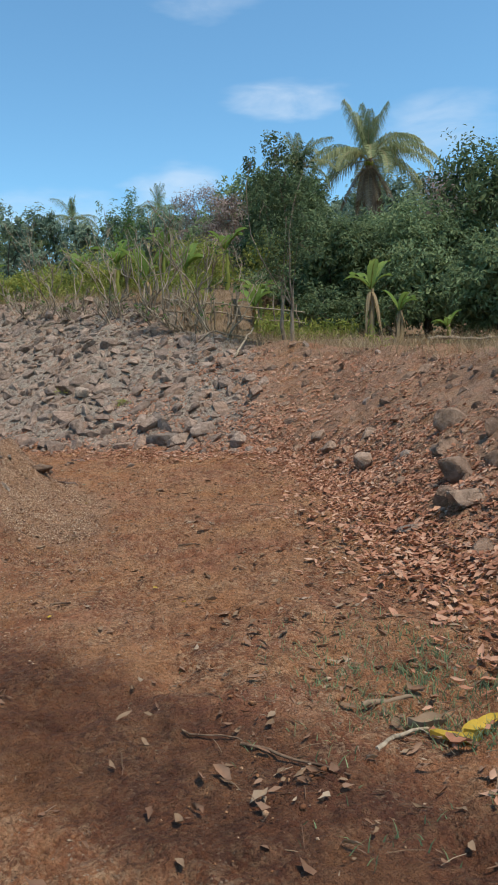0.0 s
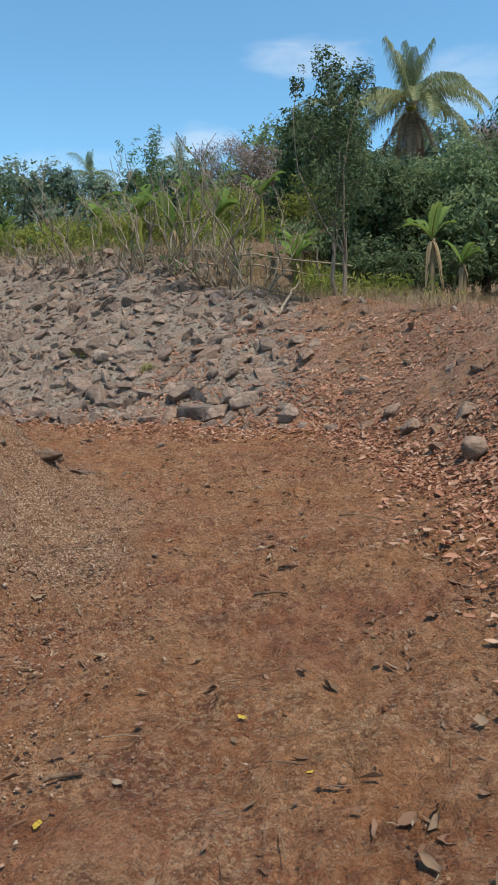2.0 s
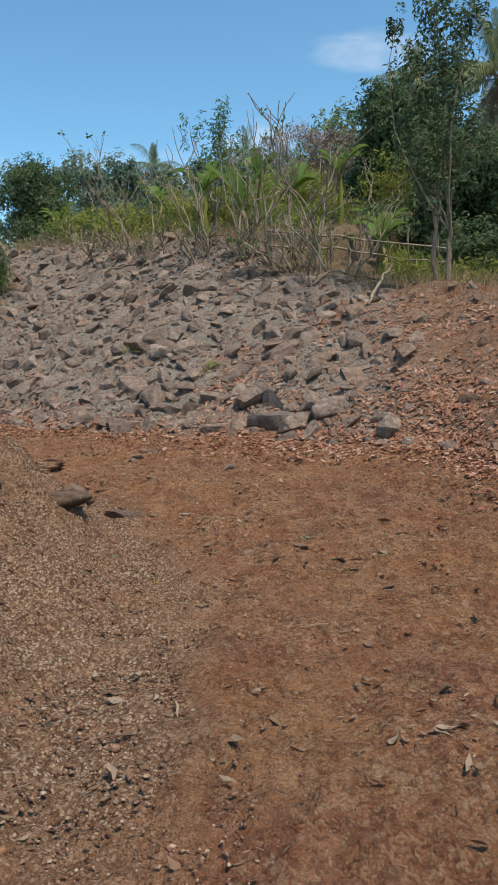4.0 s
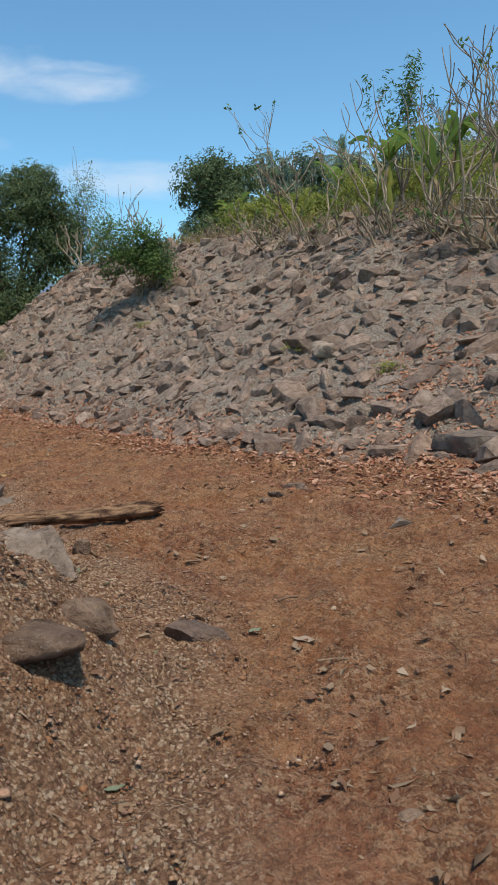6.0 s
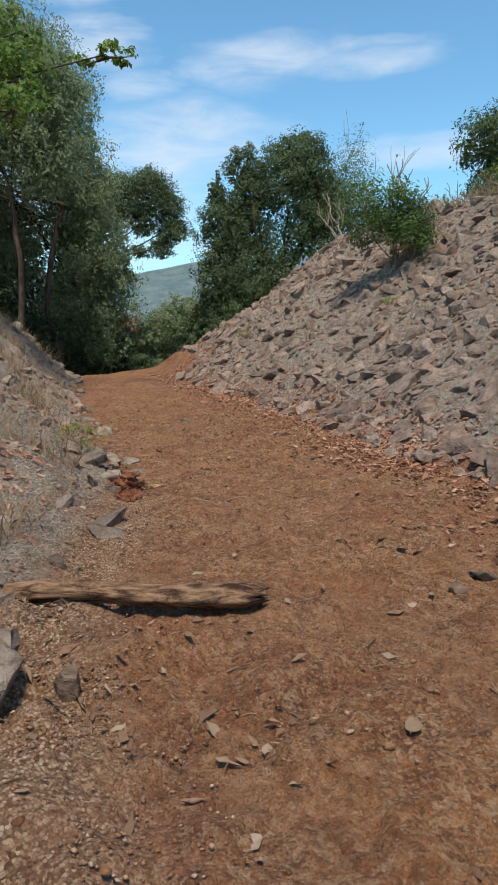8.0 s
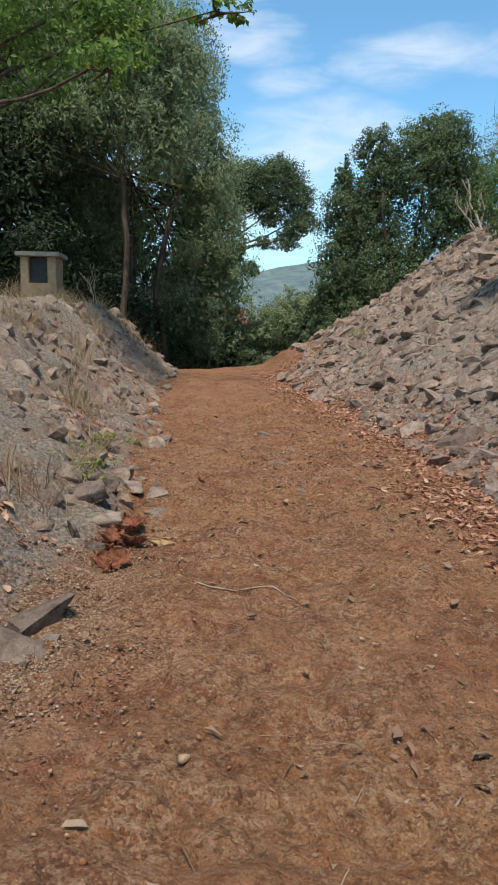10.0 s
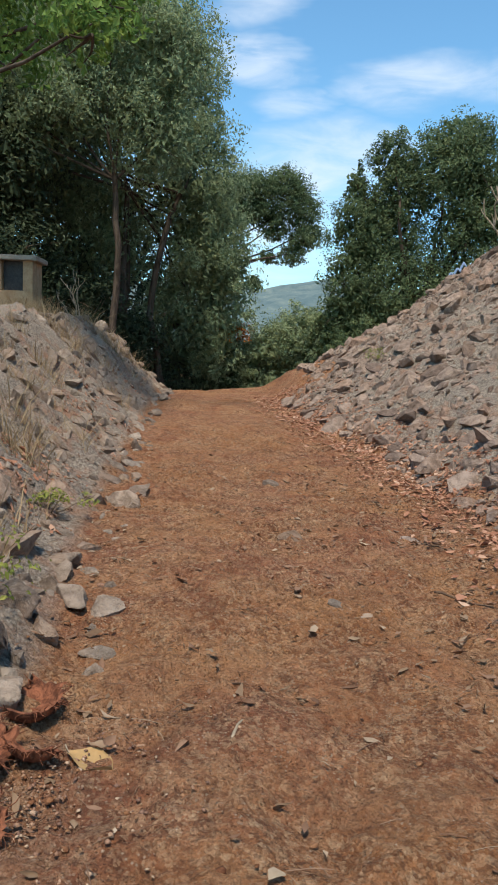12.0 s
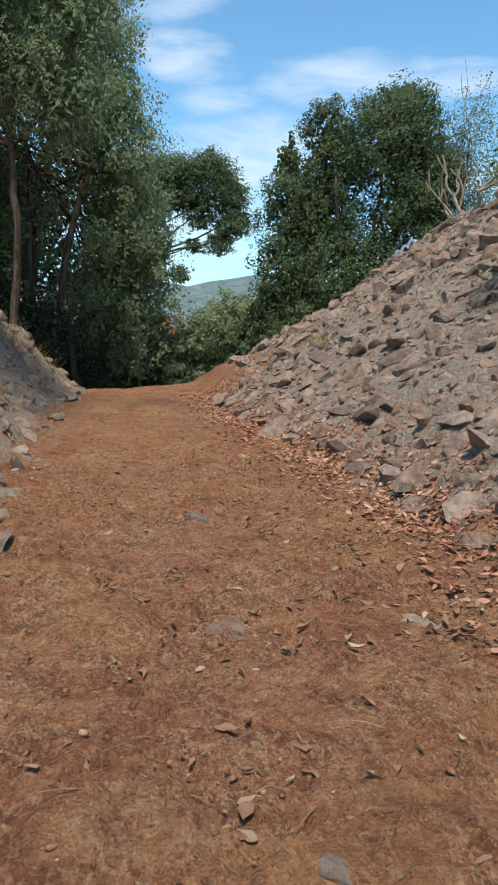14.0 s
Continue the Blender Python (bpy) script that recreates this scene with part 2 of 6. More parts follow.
def soil_material():
    m, nt, b = material("soil")
    pos = node(nt, "ShaderNodeNewGeometry").outputs["Position"]
    big, mid = noise_of(nt, pos, 0.55, 5, 0.6), noise_of(nt, pos, 2.4, 7, 0.70)
    lumps = noise_of(nt, pos, 9.5, 6, 0.66)
    fine, grit = noise_of(nt, pos, 30, 6, 0.68, 0.0), noise_of(nt, pos, 90, 5, 0.75)
    earth = ramp(nt, mid, [(0.30, (0.210, 0.080, 0.031)), (0.48, (0.318, 0.130, 0.050)), (0.66, (0.405, 0.190, 0.080))])
    red = ramp(nt, mid, [(0.30, (0.170, 0.060, 0.031)), (0.50, (0.275, 0.106, 0.053)), (0.66, (0.378, 0.172, 0.092))])
    col = mixed(nt, ranged(nt, big, 0.34, 0.57), earth, red)
    dust = noise_of(nt, pos, 1.25, 7, 0.70)
    col = mixed(nt, ranged(nt, dust, 0.46, 0.66, 0.0, 0.75), col, (0.405, 0.208, 0.098))
    # hollows darkened by painted shade, dusty crests pale, then crumbs of two sizes
    col = mixed(nt, ranged(nt, lumps, 0.36, 0.48), mixed(nt, 0.36, col, (0.070, 0.030, 0.017)), col)
    col = mixed(nt, ranged(nt, lumps, 0.52, 0.66, 0.0, 0.55), col, (0.46, 0.250, 0.130))
    warp = node(nt, "ShaderNodeTexNoise", [("Vector", pos)], Scale=30.0, Detail=3.0)
    shift = node(nt, "ShaderNodeVectorMath", [(0, warp.outputs["Color"])])
    shift.operation = "SCALE"
    shift.inputs["Scale"].default_value = 0.010
    moved = node(nt, "ShaderNodeVectorMath", [(0, pos), (1, shift.outputs[0])])
    crumbs = []
    where = noise_of(nt, pos, 1.7, 6, 0.7)
    loose = nt.nodes.new("ShaderNodeMath")
    loose.operation = "MAXIMUM"
    nt.links.new(ranged(nt, where, 0.40, 0.62, 0.15, 0.8), loose.inputs[0])
    loose.inputs[1].default_value = 0.0
    for scale in (34.0, 85.0):
        v = node(nt, "ShaderNodeTexVoronoi", [("Vector", moved.outputs[0])], Scale=scale)
        tone = node(nt, "ShaderNodeSeparateColor", [("Color", v.outputs["Color"])]).outputs["Red"]
        crumbs.append(v.outputs["Distance"])
        for lo, hi, tint in ((0.62, 0.95, (0.52, 0.345, 0.205)), (0.32, 0.05, (0.090, 0.042, 0.024))):
            amount = nt.nodes.new("ShaderNodeMath")
            amount.operation = "MULTIPLY"
            nt.links.new(ranged(nt, tone, lo, hi, 0.0, 0.7), amount.inputs[0])
            nt.links.new(loose.outputs[0], amount.inputs[1])
            col = mixed(nt, amount.outputs[0], col, tint)
    # hollows of the fine grain get their shade from colour as well
    col = mixed(nt, ranged(nt, fine, 0.39, 0.51), mixed(nt, 0.28, col, (0.065, 0.034, 0.020)), col)
    # pale specks of grit and straw
    cell = node(nt, "ShaderNodeTexVoronoi", [("Vector", pos)], Scale=46.0)
    speck = nt.nodes.new("ShaderNodeMath")
    speck.operation = "MULTIPLY"
    nt.links.new(ranged(nt, cell.outputs["Distance"], 0.20, 0.28, 1.0, 0.0), speck.inputs[0])
    nt.links.new(ranged(nt, noise_of(nt, pos, 6.0, 3), 0.50, 0.62), speck.inputs[1])
    col = mixed(nt, speck.outputs[0], col, (0.36, 0.25, 0.17))

    patch = noise_of(nt, pos, 3.4, 7, 0.70)
    col = mixed(nt, ranged(nt, patch, 0.54, 0.66, 0.0, 0.36), col, mixed(nt, 0.7, col, (0.085, 0.036, 0.022)))

    def zone(name):
        return node_attr(nt, name)
    gcell = node(nt, "ShaderNodeTexVoronoi", [("Vector", moved.outputs[0])], Scale=76.0)
    gtone = node(nt, "ShaderNodeSeparateColor", [("Color", gcell.outputs["Color"])]).outputs["Green"]
    gravel = ramp(nt, gtone, [(0.0, (0.155, 0.076, 0.042)), (0.45, (0.330, 0.185, 0.105)), (0.75, (0.46, 0.295, 0.180)), (1.0, (0.60, 0.45, 0.31))])
    gravel = mixed(nt, ranged(nt, gcell.outputs["Distance"], 0.45, 0.8, 0.0, 0.6), gravel, (0.085, 0.044, 0.026))
    gravel = mixed(nt, ranged(nt, mid, 0.46, 0.66, 0.0, 0.6), gravel, col)
    col = mixed(nt, edge_mix(nt, zone("gravel"), mid), col, gravel)
    bank = ramp(nt, fine, [(0.34, (0.150, 0.115, 0.088)), (0.52, (0.310, 0.250, 0.195)), (0.66, (0.46, 0.39, 0.315))])
    bank = mixed(nt, ranged(nt, mid, 0.50, 0.66, 0.0, 0.65), bank, red)
    col = mixed(nt, edge_mix(nt, zone("bank"), mid), col, bank)
    field = ramp(nt, fine, [(0.30, (0.12, 0.075, 0.045)), (0.55, (0.24, 0.160, 0.100)), (0.75, (0.37, 0.28, 0.18))])
    col = mixed(nt, zone("field"), col, field)
    # wet rut, with the near ground's shade painted into the same darkening
    damp_shade = edge_mix(nt, zone("damp_shade"), mid)
    col = mixed(nt, damp_shade, col, mixed(nt, 1.0, col, (0.47, 0.41, 0.37), "MULTIPLY"))
    nt.links.new(col, b.inputs["Base Color"])
    nt.links.new(ranged(nt, damp_shade, 0, 1, 0.95, 0.72), b.inputs["Roughness"])
    b.inputs["Specular IOR Level"].default_value = 0.25
    n1 = bump(nt, None, lumps, 0.7, 0.06, bump(nt, None, mid, 0.55, 0.06))
    n2 = bump(nt, None, fine, 1.0, 0.040, n1)
    n3 = bump(nt, None, ranged(nt, crumbs[0], 0.0, 0.8, 1.0, 0.0), 0.8, 0.022, n2)
    n4 = bump(nt, None, ranged(nt, crumbs[1], 0.0, 0.8, 1.0, 0.0), 0.8, 0.010, n3)
    bump(nt, b, grit, 0.9, 0.010, n4)
    return m


def node_attr(nt, name):
    n = nt.nodes.new("ShaderNodeAttribute")
    n.attribute_type, n.attribute_name = "GEOMETRY", name
    return n.outputs["Fac"]


def edge_mix(nt, zone, mid):
    """A zone with a ragged edge."""
    a = nt.nodes.new("ShaderNodeMath")
    a.operation = "MULTIPLY_ADD"
    nt.links.new(mid, a.inputs[0])
    a.inputs[1].default_value = 0.9
    nt.links.new(zone, a.inputs[2])
    return ranged(nt, a.outputs[0], 0.75, 1.15)


def rand_island(nt):
    return node(nt, "ShaderNodeNewGeometry").outputs["Random Per Island"]


def rand_object(nt):
    return node(nt, "ShaderNodeObjectInfo").outputs["Random"]


def stone_material(name, single, tint=(1, 1, 1)):
    m, nt, b = material(name)
    pos = node(nt, "ShaderNodeNewGeometry").outputs["Position"]
    rnd = rand_object(nt) if single else rand_island(nt)
    t = lambda c: tuple(a * k for a, k in zip(c, tint))
    base = ramp(nt, rnd, [(0.0, t((0.210, 0.165, 0.138))), (0.35, t((0.330, 0.272, 0.228))), (0.7, t((0.430, 0.362, 0.305))), (1.0, t((0.350, 0.255, 0.195)))])
    mid, fine = noise_of(nt, pos, 9, 6, 0.65, 0.4), noise_of(nt, pos, 55, 5, 0.7)
    col = mixed(nt, ranged(nt, mid, 0.38, 0.60), mixed(nt, 1.0, base, (0.55, 0.52, 0.50), "MULTIPLY"), base)
    col = mixed(nt, ranged(nt, noise_of(nt, pos, 3.1, 4), 0.52, 0.70, 0.0, 0.55), col, (0.235, 0.140, 0.088))
    col = mixed(nt, ranged(nt, fine, 0.55, 0.75, 0.0, 0.6), col, (0.40, 0.35, 0.29))
    nt.links.new(col, b.inputs["Base Color"])
    b.inputs["Roughness"].default_value = 0.9
    b.inputs["Specular IOR Level"].default_value = 0.25
    bump(nt, b, fine, 0.8, 0.02, bump(nt, None, mid, 0.9, 0.07))
    return m


def leafy(name, stops, through_light=0.3, rough=0.5, grain=14.0):
    """Foliage: colour by leaf, light shining through."""
    m, nt, b = material(name)
    pos = node(nt, "ShaderNodeNewGeometry").outputs["Position"]
    big = noise_of(nt, pos, 0.45, 3)
    mixv = nt.nodes.new("ShaderNodeMath")
    mixv.operation = "MULTIPLY_ADD"
    nt.links.new(big, mixv.inputs[0])
    mixv.inputs[1].default_value = 0.9
    sub = nt.nodes.new("ShaderNodeMath")
    sub.operation = "MULTIPLY_ADD"
    nt.links.new(rand_island(nt), sub.inputs[0])
    sub.inputs[1].default_value, sub.inputs[2].default_value = 0.65, -0.28
    nt.links.new(sub.outputs[0], mixv.inputs[2])
    col = ramp(nt, mixv.outputs[0], stops)
    col = mixed(nt, ranged(nt, noise_of(nt, pos, grain, 3), 0.35, 0.7, 0.0, 0.35), col, mixed(nt, 1.0, col, (0.55, 0.55, 0.5), "MULTIPLY"))
    nt.links.new(col, b.inputs["Base Color"])
    b.inputs["Roughness"].default_value = rough
    b.inputs["Specular IOR Level"].default_value = 0.06
    if through_light:
        tr = nt.nodes.new("ShaderNodeBsdfTranslucent")
        nt.links.new(col, tr.inputs["Color"])
        ms = nt.nodes.new("ShaderNodeMixShader")
        ms.inputs["Fac"].default_value = through_light
        nt.links.new(b.outputs["BSDF"], ms.inputs[1])
        nt.links.new(tr.outputs["BSDF"], ms.inputs[2])
        nt.links.new(ms.outputs["Shader"], nt.nodes["Material Output"].inputs["Surface"])
    return m


def barky(name, dark, light, scale=6.0, depth=0.02):
    m, nt, b = material(name)
    co = node(nt, "ShaderNodeTexCoord").outputs["Object"]
    st = node(nt, "ShaderNodeMapping", [("Vector", co)])
    st.inputs["Scale"].default_value = (1, 1, 0.25)
    n1 = noise_of(nt, st.outputs["Vector"], scale, 6, 0.7, 0.6)
    n2 = noise_of(nt, co, scale * 5, 4, 0.7)
    col = mixed(nt, ranged(nt, n1, 0.40, 0.60), dark, light)
    col = mixed(nt, ranged(nt, n2, 0.4, 0.7, 0, 0.4), col, mixed(nt, 1.0, col, (0.5, 0.5, 0.5), "MULTIPLY"))
    nt.links.new(col, b.inputs["Base Color"])
    b.inputs["Roughness"].default_value = 0.92
    b.inputs["Specular IOR Level"].default_value = 0.2
    bump(nt, b, n1, 0.7, depth)
    return m


def plain(name, a, b_col, scale=8.0, rough=0.85, depth=0.006):
    """Two-tone weathered surface."""
    m, nt, b = material(name)
    co = node(nt, "ShaderNodeTexCoord").outputs["Object"]
    n1, n2 = noise_of(nt, co, scale, 6, 0.65, 0.5), noise_of(nt, co, scale * 7, 4, 0.7)
    col = mixed(nt, ranged(nt, n1, 0.35, 0.65), a, b_col)
    col = mixed(nt, ranged(nt, n2, 0.45, 0.75, 0, 0.35), col, mixed(nt, 1.0, col, (0.5, 0.47, 0.45), "MULTIPLY"))
    nt.links.new(col, b.inputs["Base Color"])
    b.inputs["Roughness"].default_value = rough
    b.inputs["Specular IOR Level"].default_value = 0.25
    bump(nt, b, n1, 0.5, depth)
    return m


def clod_material(name="soil_clods", gain=1.0, low=0.0):
    m, nt, b = material(name)
    pos = node(nt, "ShaderNodeNewGeometry").outputs["Position"]
    base = ramp(nt, rand_island(nt), [(p, tuple(q * gain + low for q in c)) for p, c in ((0.0, (0.140, 0.058, 0.028)), (0.4, (0.260, 0.122, 0.058)), (0.75, (0.36, 0.200, 0.105)), (1.0, (0.46, 0.33, 0.22)))])
    n1 = noise_of(nt, pos, 60, 5, 0.7)
    nt.links.new(mixed(nt, ranged(nt, n1, 0.38, 0.62), mixed(nt, 1.0, base, (0.55, 0.5, 0.48), "MULTIPLY"), base), b.inputs["Base Color"])
    b.inputs["Roughness"].default_value = 0.95
    b.inputs["Specular IOR Level"].default_value = 0.2
    bump(nt, b, n1, 0.8, 0.01)
    return m


SOIL = soil_material()
CLOD = clod_material(gain=1.12)
GRIT = clod_material("pale_grit", 1.15, 0.07)
STONE = stone_material("bank_stone", True, (0.94, 0.83, 0.765))
RUBBLE = stone_material("bank_rubble", False, (0.92, 0.815, 0.75))
STONE_PALE = stone_material("pale_stone", True, (1.02, 0.94, 0.85))
STONE_EARTH = stone_material("earth_stained_stone", True, (0.95, 0.78, 0.66))
RUBBLE_PALE = stone_material("pale_rubble", False, (0.86, 0.82, 0.76))
RUBBLE_EARTH = stone_material("earthy_rubble", False, (0.86, 0.66, 0.53))
STONE_BROWN = stone_material("dark_brown_stone", True, (0.72, 0.57, 0.46))
STONE_BLUE = stone_material("blue_grey_stone", True, (0.64, 0.60, 0.57))
LITTER = leafy("dead_leaves", [(0.0, (0.150, 0.062, 0.038)), (0.2, (0.310, 0.138, 0.084)), (0.5, (0.440, 0.222, 0.140)), (0.72, (0.52, 0.310, 0.210)), (1.0, (0.60, 0.44, 0.32))], 0.15, 0.75, 40)
DRYLEAF = leafy("pale_dry_leaves", [(0.0, (0.13, 0.078, 0.048)), (0.5, (0.27, 0.180, 0.115)), (1.0, (0.46, 0.36, 0.26))], 0.15, 0.7, 40)
STRAW = leafy("straw", [(0.0, (0.17, 0.110, 0.060)), (0.45, (0.33, 0.230, 0.130)), (1.0, (0.46, 0.36, 0.22))], 0.25, 0.8)
GREEN_DARK = leafy("dark_leaves", [(0.0, (0.055, 0.082, 0.044)), (0.35, (0.105, 0.148, 0.074)), (0.65, (0.170, 0.220, 0.106)), (1.0, (0.270, 0.315, 0.155))], 0.42, 0.42)
# very dark greens: the shade under the tall canopy painted into the leaves
GREEN_SHADOWED = leafy("shade_darkened_leaves", [(0.0, (0.022, 0.032, 0.020)), (0.5, (0.050, 0.068, 0.038)), (1.0, (0.095, 0.115, 0.062))], 0.25, 0.5)
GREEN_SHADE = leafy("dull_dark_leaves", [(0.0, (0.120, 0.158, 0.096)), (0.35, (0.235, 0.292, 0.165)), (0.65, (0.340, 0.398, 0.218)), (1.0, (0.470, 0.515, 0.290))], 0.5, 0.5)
GREEN_MID = leafy("green_leaves", [(0.0, (0.054, 0.102, 0.036)), (0.35, (0.102, 0.174, 0.054)), (0.65, (0.162, 0.24, 0.074)), (1.0, (0.252, 0.324, 0.108))], 0.45, 0.45)
GREEN_LIME = leafy("yellow_green_leaves", [(0.0, (0.144, 0.18, 0.042)), (0.4, (0.264, 0.3, 0.072)), (0.7, (0.384, 0.384, 0.102)), (1.0, (0.504, 0.456, 0.156))], 0.45, 0.5)
# pale greyish greens: the haze of distance is mixed into the leaf colour
GREEN_HAZED = leafy("haze_tinted_leaves", [(0.0, (0.138, 0.19, 0.149)), (0.4, (0.196, 0.259, 0.19)), (0.7, (0.247, 0.31, 0.213)), (1.0, (0.31, 0.368, 0.247))], 0.35, 0.7)
GREY_GREEN = leafy("grey_green_leaves", [(0.0, (0.100, 0.145, 0.080)), (0.4, (0.190, 0.255, 0.130)), (0.7, (0.280, 0.350, 0.175)), (1.0, (0.40, 0.455, 0.24))], 0.45, 0.5)
PINK_TWIG = leafy("grey_pink_twigs", [(0.0, (0.20, 0.145, 0.125)), (0.5, (0.32, 0.235, 0.200)), (1.0, (0.42, 0.33, 0.28))], 0.0, 0.9)
PALM_GREEN = leafy("palm_leaflets", [(0.0, (0.150, 0.185, 0.090)), (0.4, (0.250, 0.285, 0.140)), (0.7, (0.37, 0.385, 0.195)), (1.0, (0.50, 0.47, 0.25))], 0.3, 0.4)
PALM_DEAD = leafy("dead_palm_leaflets", [(0.0, (0.140, 0.096, 0.066)), (0.5, (0.270, 0.200, 0.145)), (1.0, (0.40, 0.32, 0.235))], 0.1, 0.85)
BANANA = leafy("banana_leaf", [(0.0, (0.074, 0.135, 0.035)), (0.5, (0.162, 0.257, 0.061)), (1.0, (0.297, 0.378, 0.101))], 0.45, 0.4)
BARK = barky("brown_bark", (0.040, 0.028, 0.020), (0.120, 0.086, 0.062))
BARK_PALE = barky("pale_stems", (0.190, 0.145, 0.098), (0.39, 0.315, 0.225), 9, 0.01)
BARK_GREY = barky("grey_bark", (0.130, 0.095, 0.066), (0.330, 0.255, 0.185))
WOOD_OLD = barky("weathered_wood", (0.050, 0.025, 0.015), (0.32, 0.190, 0.108), 22, 0.035)
CONCRETE = plain("weathered_concrete", (0.30, 0.185, 0.098), (0.42, 0.280, 0.160), 5.0)
CONCRETE_DARK = plain("dirty_concrete", (0.24, 0.190, 0.145), (0.36, 0.300, 0.23), 5.0)
# near-black colour for the shade inside the shrine's opening
RECESS_DARK = plain("recess_shade", (0.030, 0.028, 0.026), (0.060, 0.054, 0.050), 12.0, 0.6)
CLOTH = plain("blue_cloth", (0.14, 0.22, 0.36), (0.26, 0.34, 0.46), 18.0)
STICK = barky("dry_twig_bark", (0.075, 0.044, 0.028), (0.22, 0.140, 0.088), 14, 0.006)
HUSK = barky("coconut_husk_fibre", (0.095, 0.034, 0.018), (0.28, 0.105, 0.054), 30, 0.02)
YELLOW_LEAF = leafy("yellow_leaf", [(0.0, (0.42, 0.230, 0.035)), (0.5, (0.55, 0.370, 0.060)), (1.0, (0.62, 0.480, 0.12))], 0.2, 0.55, 30)
OCHRE_LEAF = leafy("ochre_leaf", [(0.0, (0.36, 0.200, 0.090)), (0.5, (0.46, 0.290, 0.13)), (1.0, (0.52, 0.36, 0.18))], 0.2, 0.6, 30)
GREY_LEAF = leafy("pale_grey_leaf", [(0.0, (0.22, 0.150, 0.105)), (0.5, (0.34, 0.245, 0.175)), (1.0, (0.46, 0.36, 0.27))], 0.15, 0.7, 40)
BROWN_LEAF = leafy("brown_leaf", [(0.0, (0.150, 0.082, 0.052)), (0.5, (0.230, 0.132, 0.085)), (1.0, (0.33, 0.205, 0.138))], 0.15, 0.75, 40)
GREEN_LEAF = leafy("fallen_green_leaf", [(0.0, (0.120, 0.140, 0.085)), (0.5, (0.200, 0.225, 0.145)), (1.0, (0.30, 0.32, 0.22))], 0.2, 0.55, 40)
FLOWER = leafy("orange_flowers", [(0.0, (0.40, 0.110, 0.030)), (0.5, (0.55, 0.190, 0.050)), (1.0, (0.62, 0.290, 0.090))], 0.3, 0.6)
# woods paled and blued, so the air's haze sits in the surface colour
HILL_HAZED = plain("haze_tinted_hill", (0.075, 0.120, 0.130), (0.165, 0.205, 0.185), 0.10, 0.95, 0.0)


# ---- building helpers ----
class Geo:
    """Gathers points and faces of one mesh."""

    def __init__(self):
        self.v, self.f, self.m, self.n = [], [], [], 0

    def add(self, v, f, mat=0):
        v, f = np.asarray(v, np.float32).reshape(-1, 3), np.asarray(f, np.int64)
        self.v.append(v)
        self.f.append(f + self.n)
        self.m.append(np.full(len(f), mat, np.int32))
        self.n += len(v)

    def mesh(self, name, mats, smooth=True):
        me = bpy.data.meshes.new(name)
        v = np.concatenate(self.v)
        me.vertices.add(len(v))
        me.vertices.foreach_set("co", v.ravel())
        idx = np.concatenate([f.ravel() for f in self.f]).astype(np.int32)
        tot = np.concatenate([np.full(len(f), f.shape[1], np.int32) for f in self.f])
        me.loops.add(len(idx))
        me.loops.foreach_set("vertex_index", idx)
        me.polygons.add(len(tot))
        me.polygons.foreach_set("loop_start", np.concatenate([[0], np.cumsum(tot)[:-1]]).astype(np.int32))
        me.polygons.foreach_set("loop_total", tot)
        me.polygons.foreach_set("material_index", np.concatenate(self.m))
        me.polygons.foreach_set("use_smooth", np.full(len(tot), smooth))
        for m in mats if isinstance(mats, (list, tuple)) else [mats]:
            me.materials.append(m)
        me.update(calc_edges=True)
        me.validate()
        return me


def part(name, geo, mats, parent=None, label="", smooth=True):
    """One mesh object from a Geo (or a mesh that is there already), under a thing or a part."""
    ob = new(name, geo.mesh(name, mats, smooth) if isinstance(geo, Geo) else geo)
    if parent is not None:
        ob.parent = parent
    return tagged(ob, label)


def thing(name, x, y, z, label, category, group="", rz=0.0, kind=""):
    ob = new(name)
    ob.empty_display_size = 0.1
    ob.matrix_world = pose(x, y, z, 0, 0, rz)
    return tagged(ob, label, category, group, kind)


def unit(v):
    return v / np.maximum(np.linalg.norm(v, axis=-1, keepdims=True), 1e-9)


def tube(geo, pts, radii, sides=6, mat=0, cap=True, lump=0.0, rng=None):
    pts = np.asarray(pts, float)
    radii = np.broadcast_to(np.asarray(radii, float), (len(pts),))
    tan = unit(np.gradient(pts, axis=0))
    ref = np.where(np.abs(tan[:, 2:3]) > 0.9, np.array([[1.0, 0, 0]]), np.array([[0, 0, 1.0]]))
    if np.ptp(ref[:, 0]) > 0:
        ref[:] = (0.35, 0.93, 0.1)
    a = unit(np.cross(tan, ref))
    b = np.cross(tan, a)
    ang = np.linspace(0, 2 * np.pi, sides, endpoint=False)
    ring = np.cos(ang)[None, :, None] * a[:, None] + np.sin(ang)[None, :, None] * b[:, None]
    r = radii[:, None, None]
    if lump and rng is not None:
        r = r * (1 + lump * rng.uniform(-1, 1, (len(pts), sides, 1)))
    v = (pts[:, None] + ring * r).reshape(-1, 3)
    i = np.arange(len(pts) - 1)[:, None] * sides
    j = np.arange(sides)[None]
    k = (j + 1) % sides
    f = np.stack([i + j, i + k, i + sides + k, i + sides + j], -1).reshape(-1, 4)
    geo.add(v, f, mat)
    if cap:
        end = [pts[0], pts[-1]]
        base = np.concatenate([v[:sides], [end[0]], v[-sides:], [end[1]]])
        tri = [(q, (q + 1) % sides, sides) for q in range(sides)] + [((q + 1) % sides + sides + 1, q + sides + 1, 2 * sides + 1) for q in range(sides)]
        geo.add(base, np.array(tri), mat)


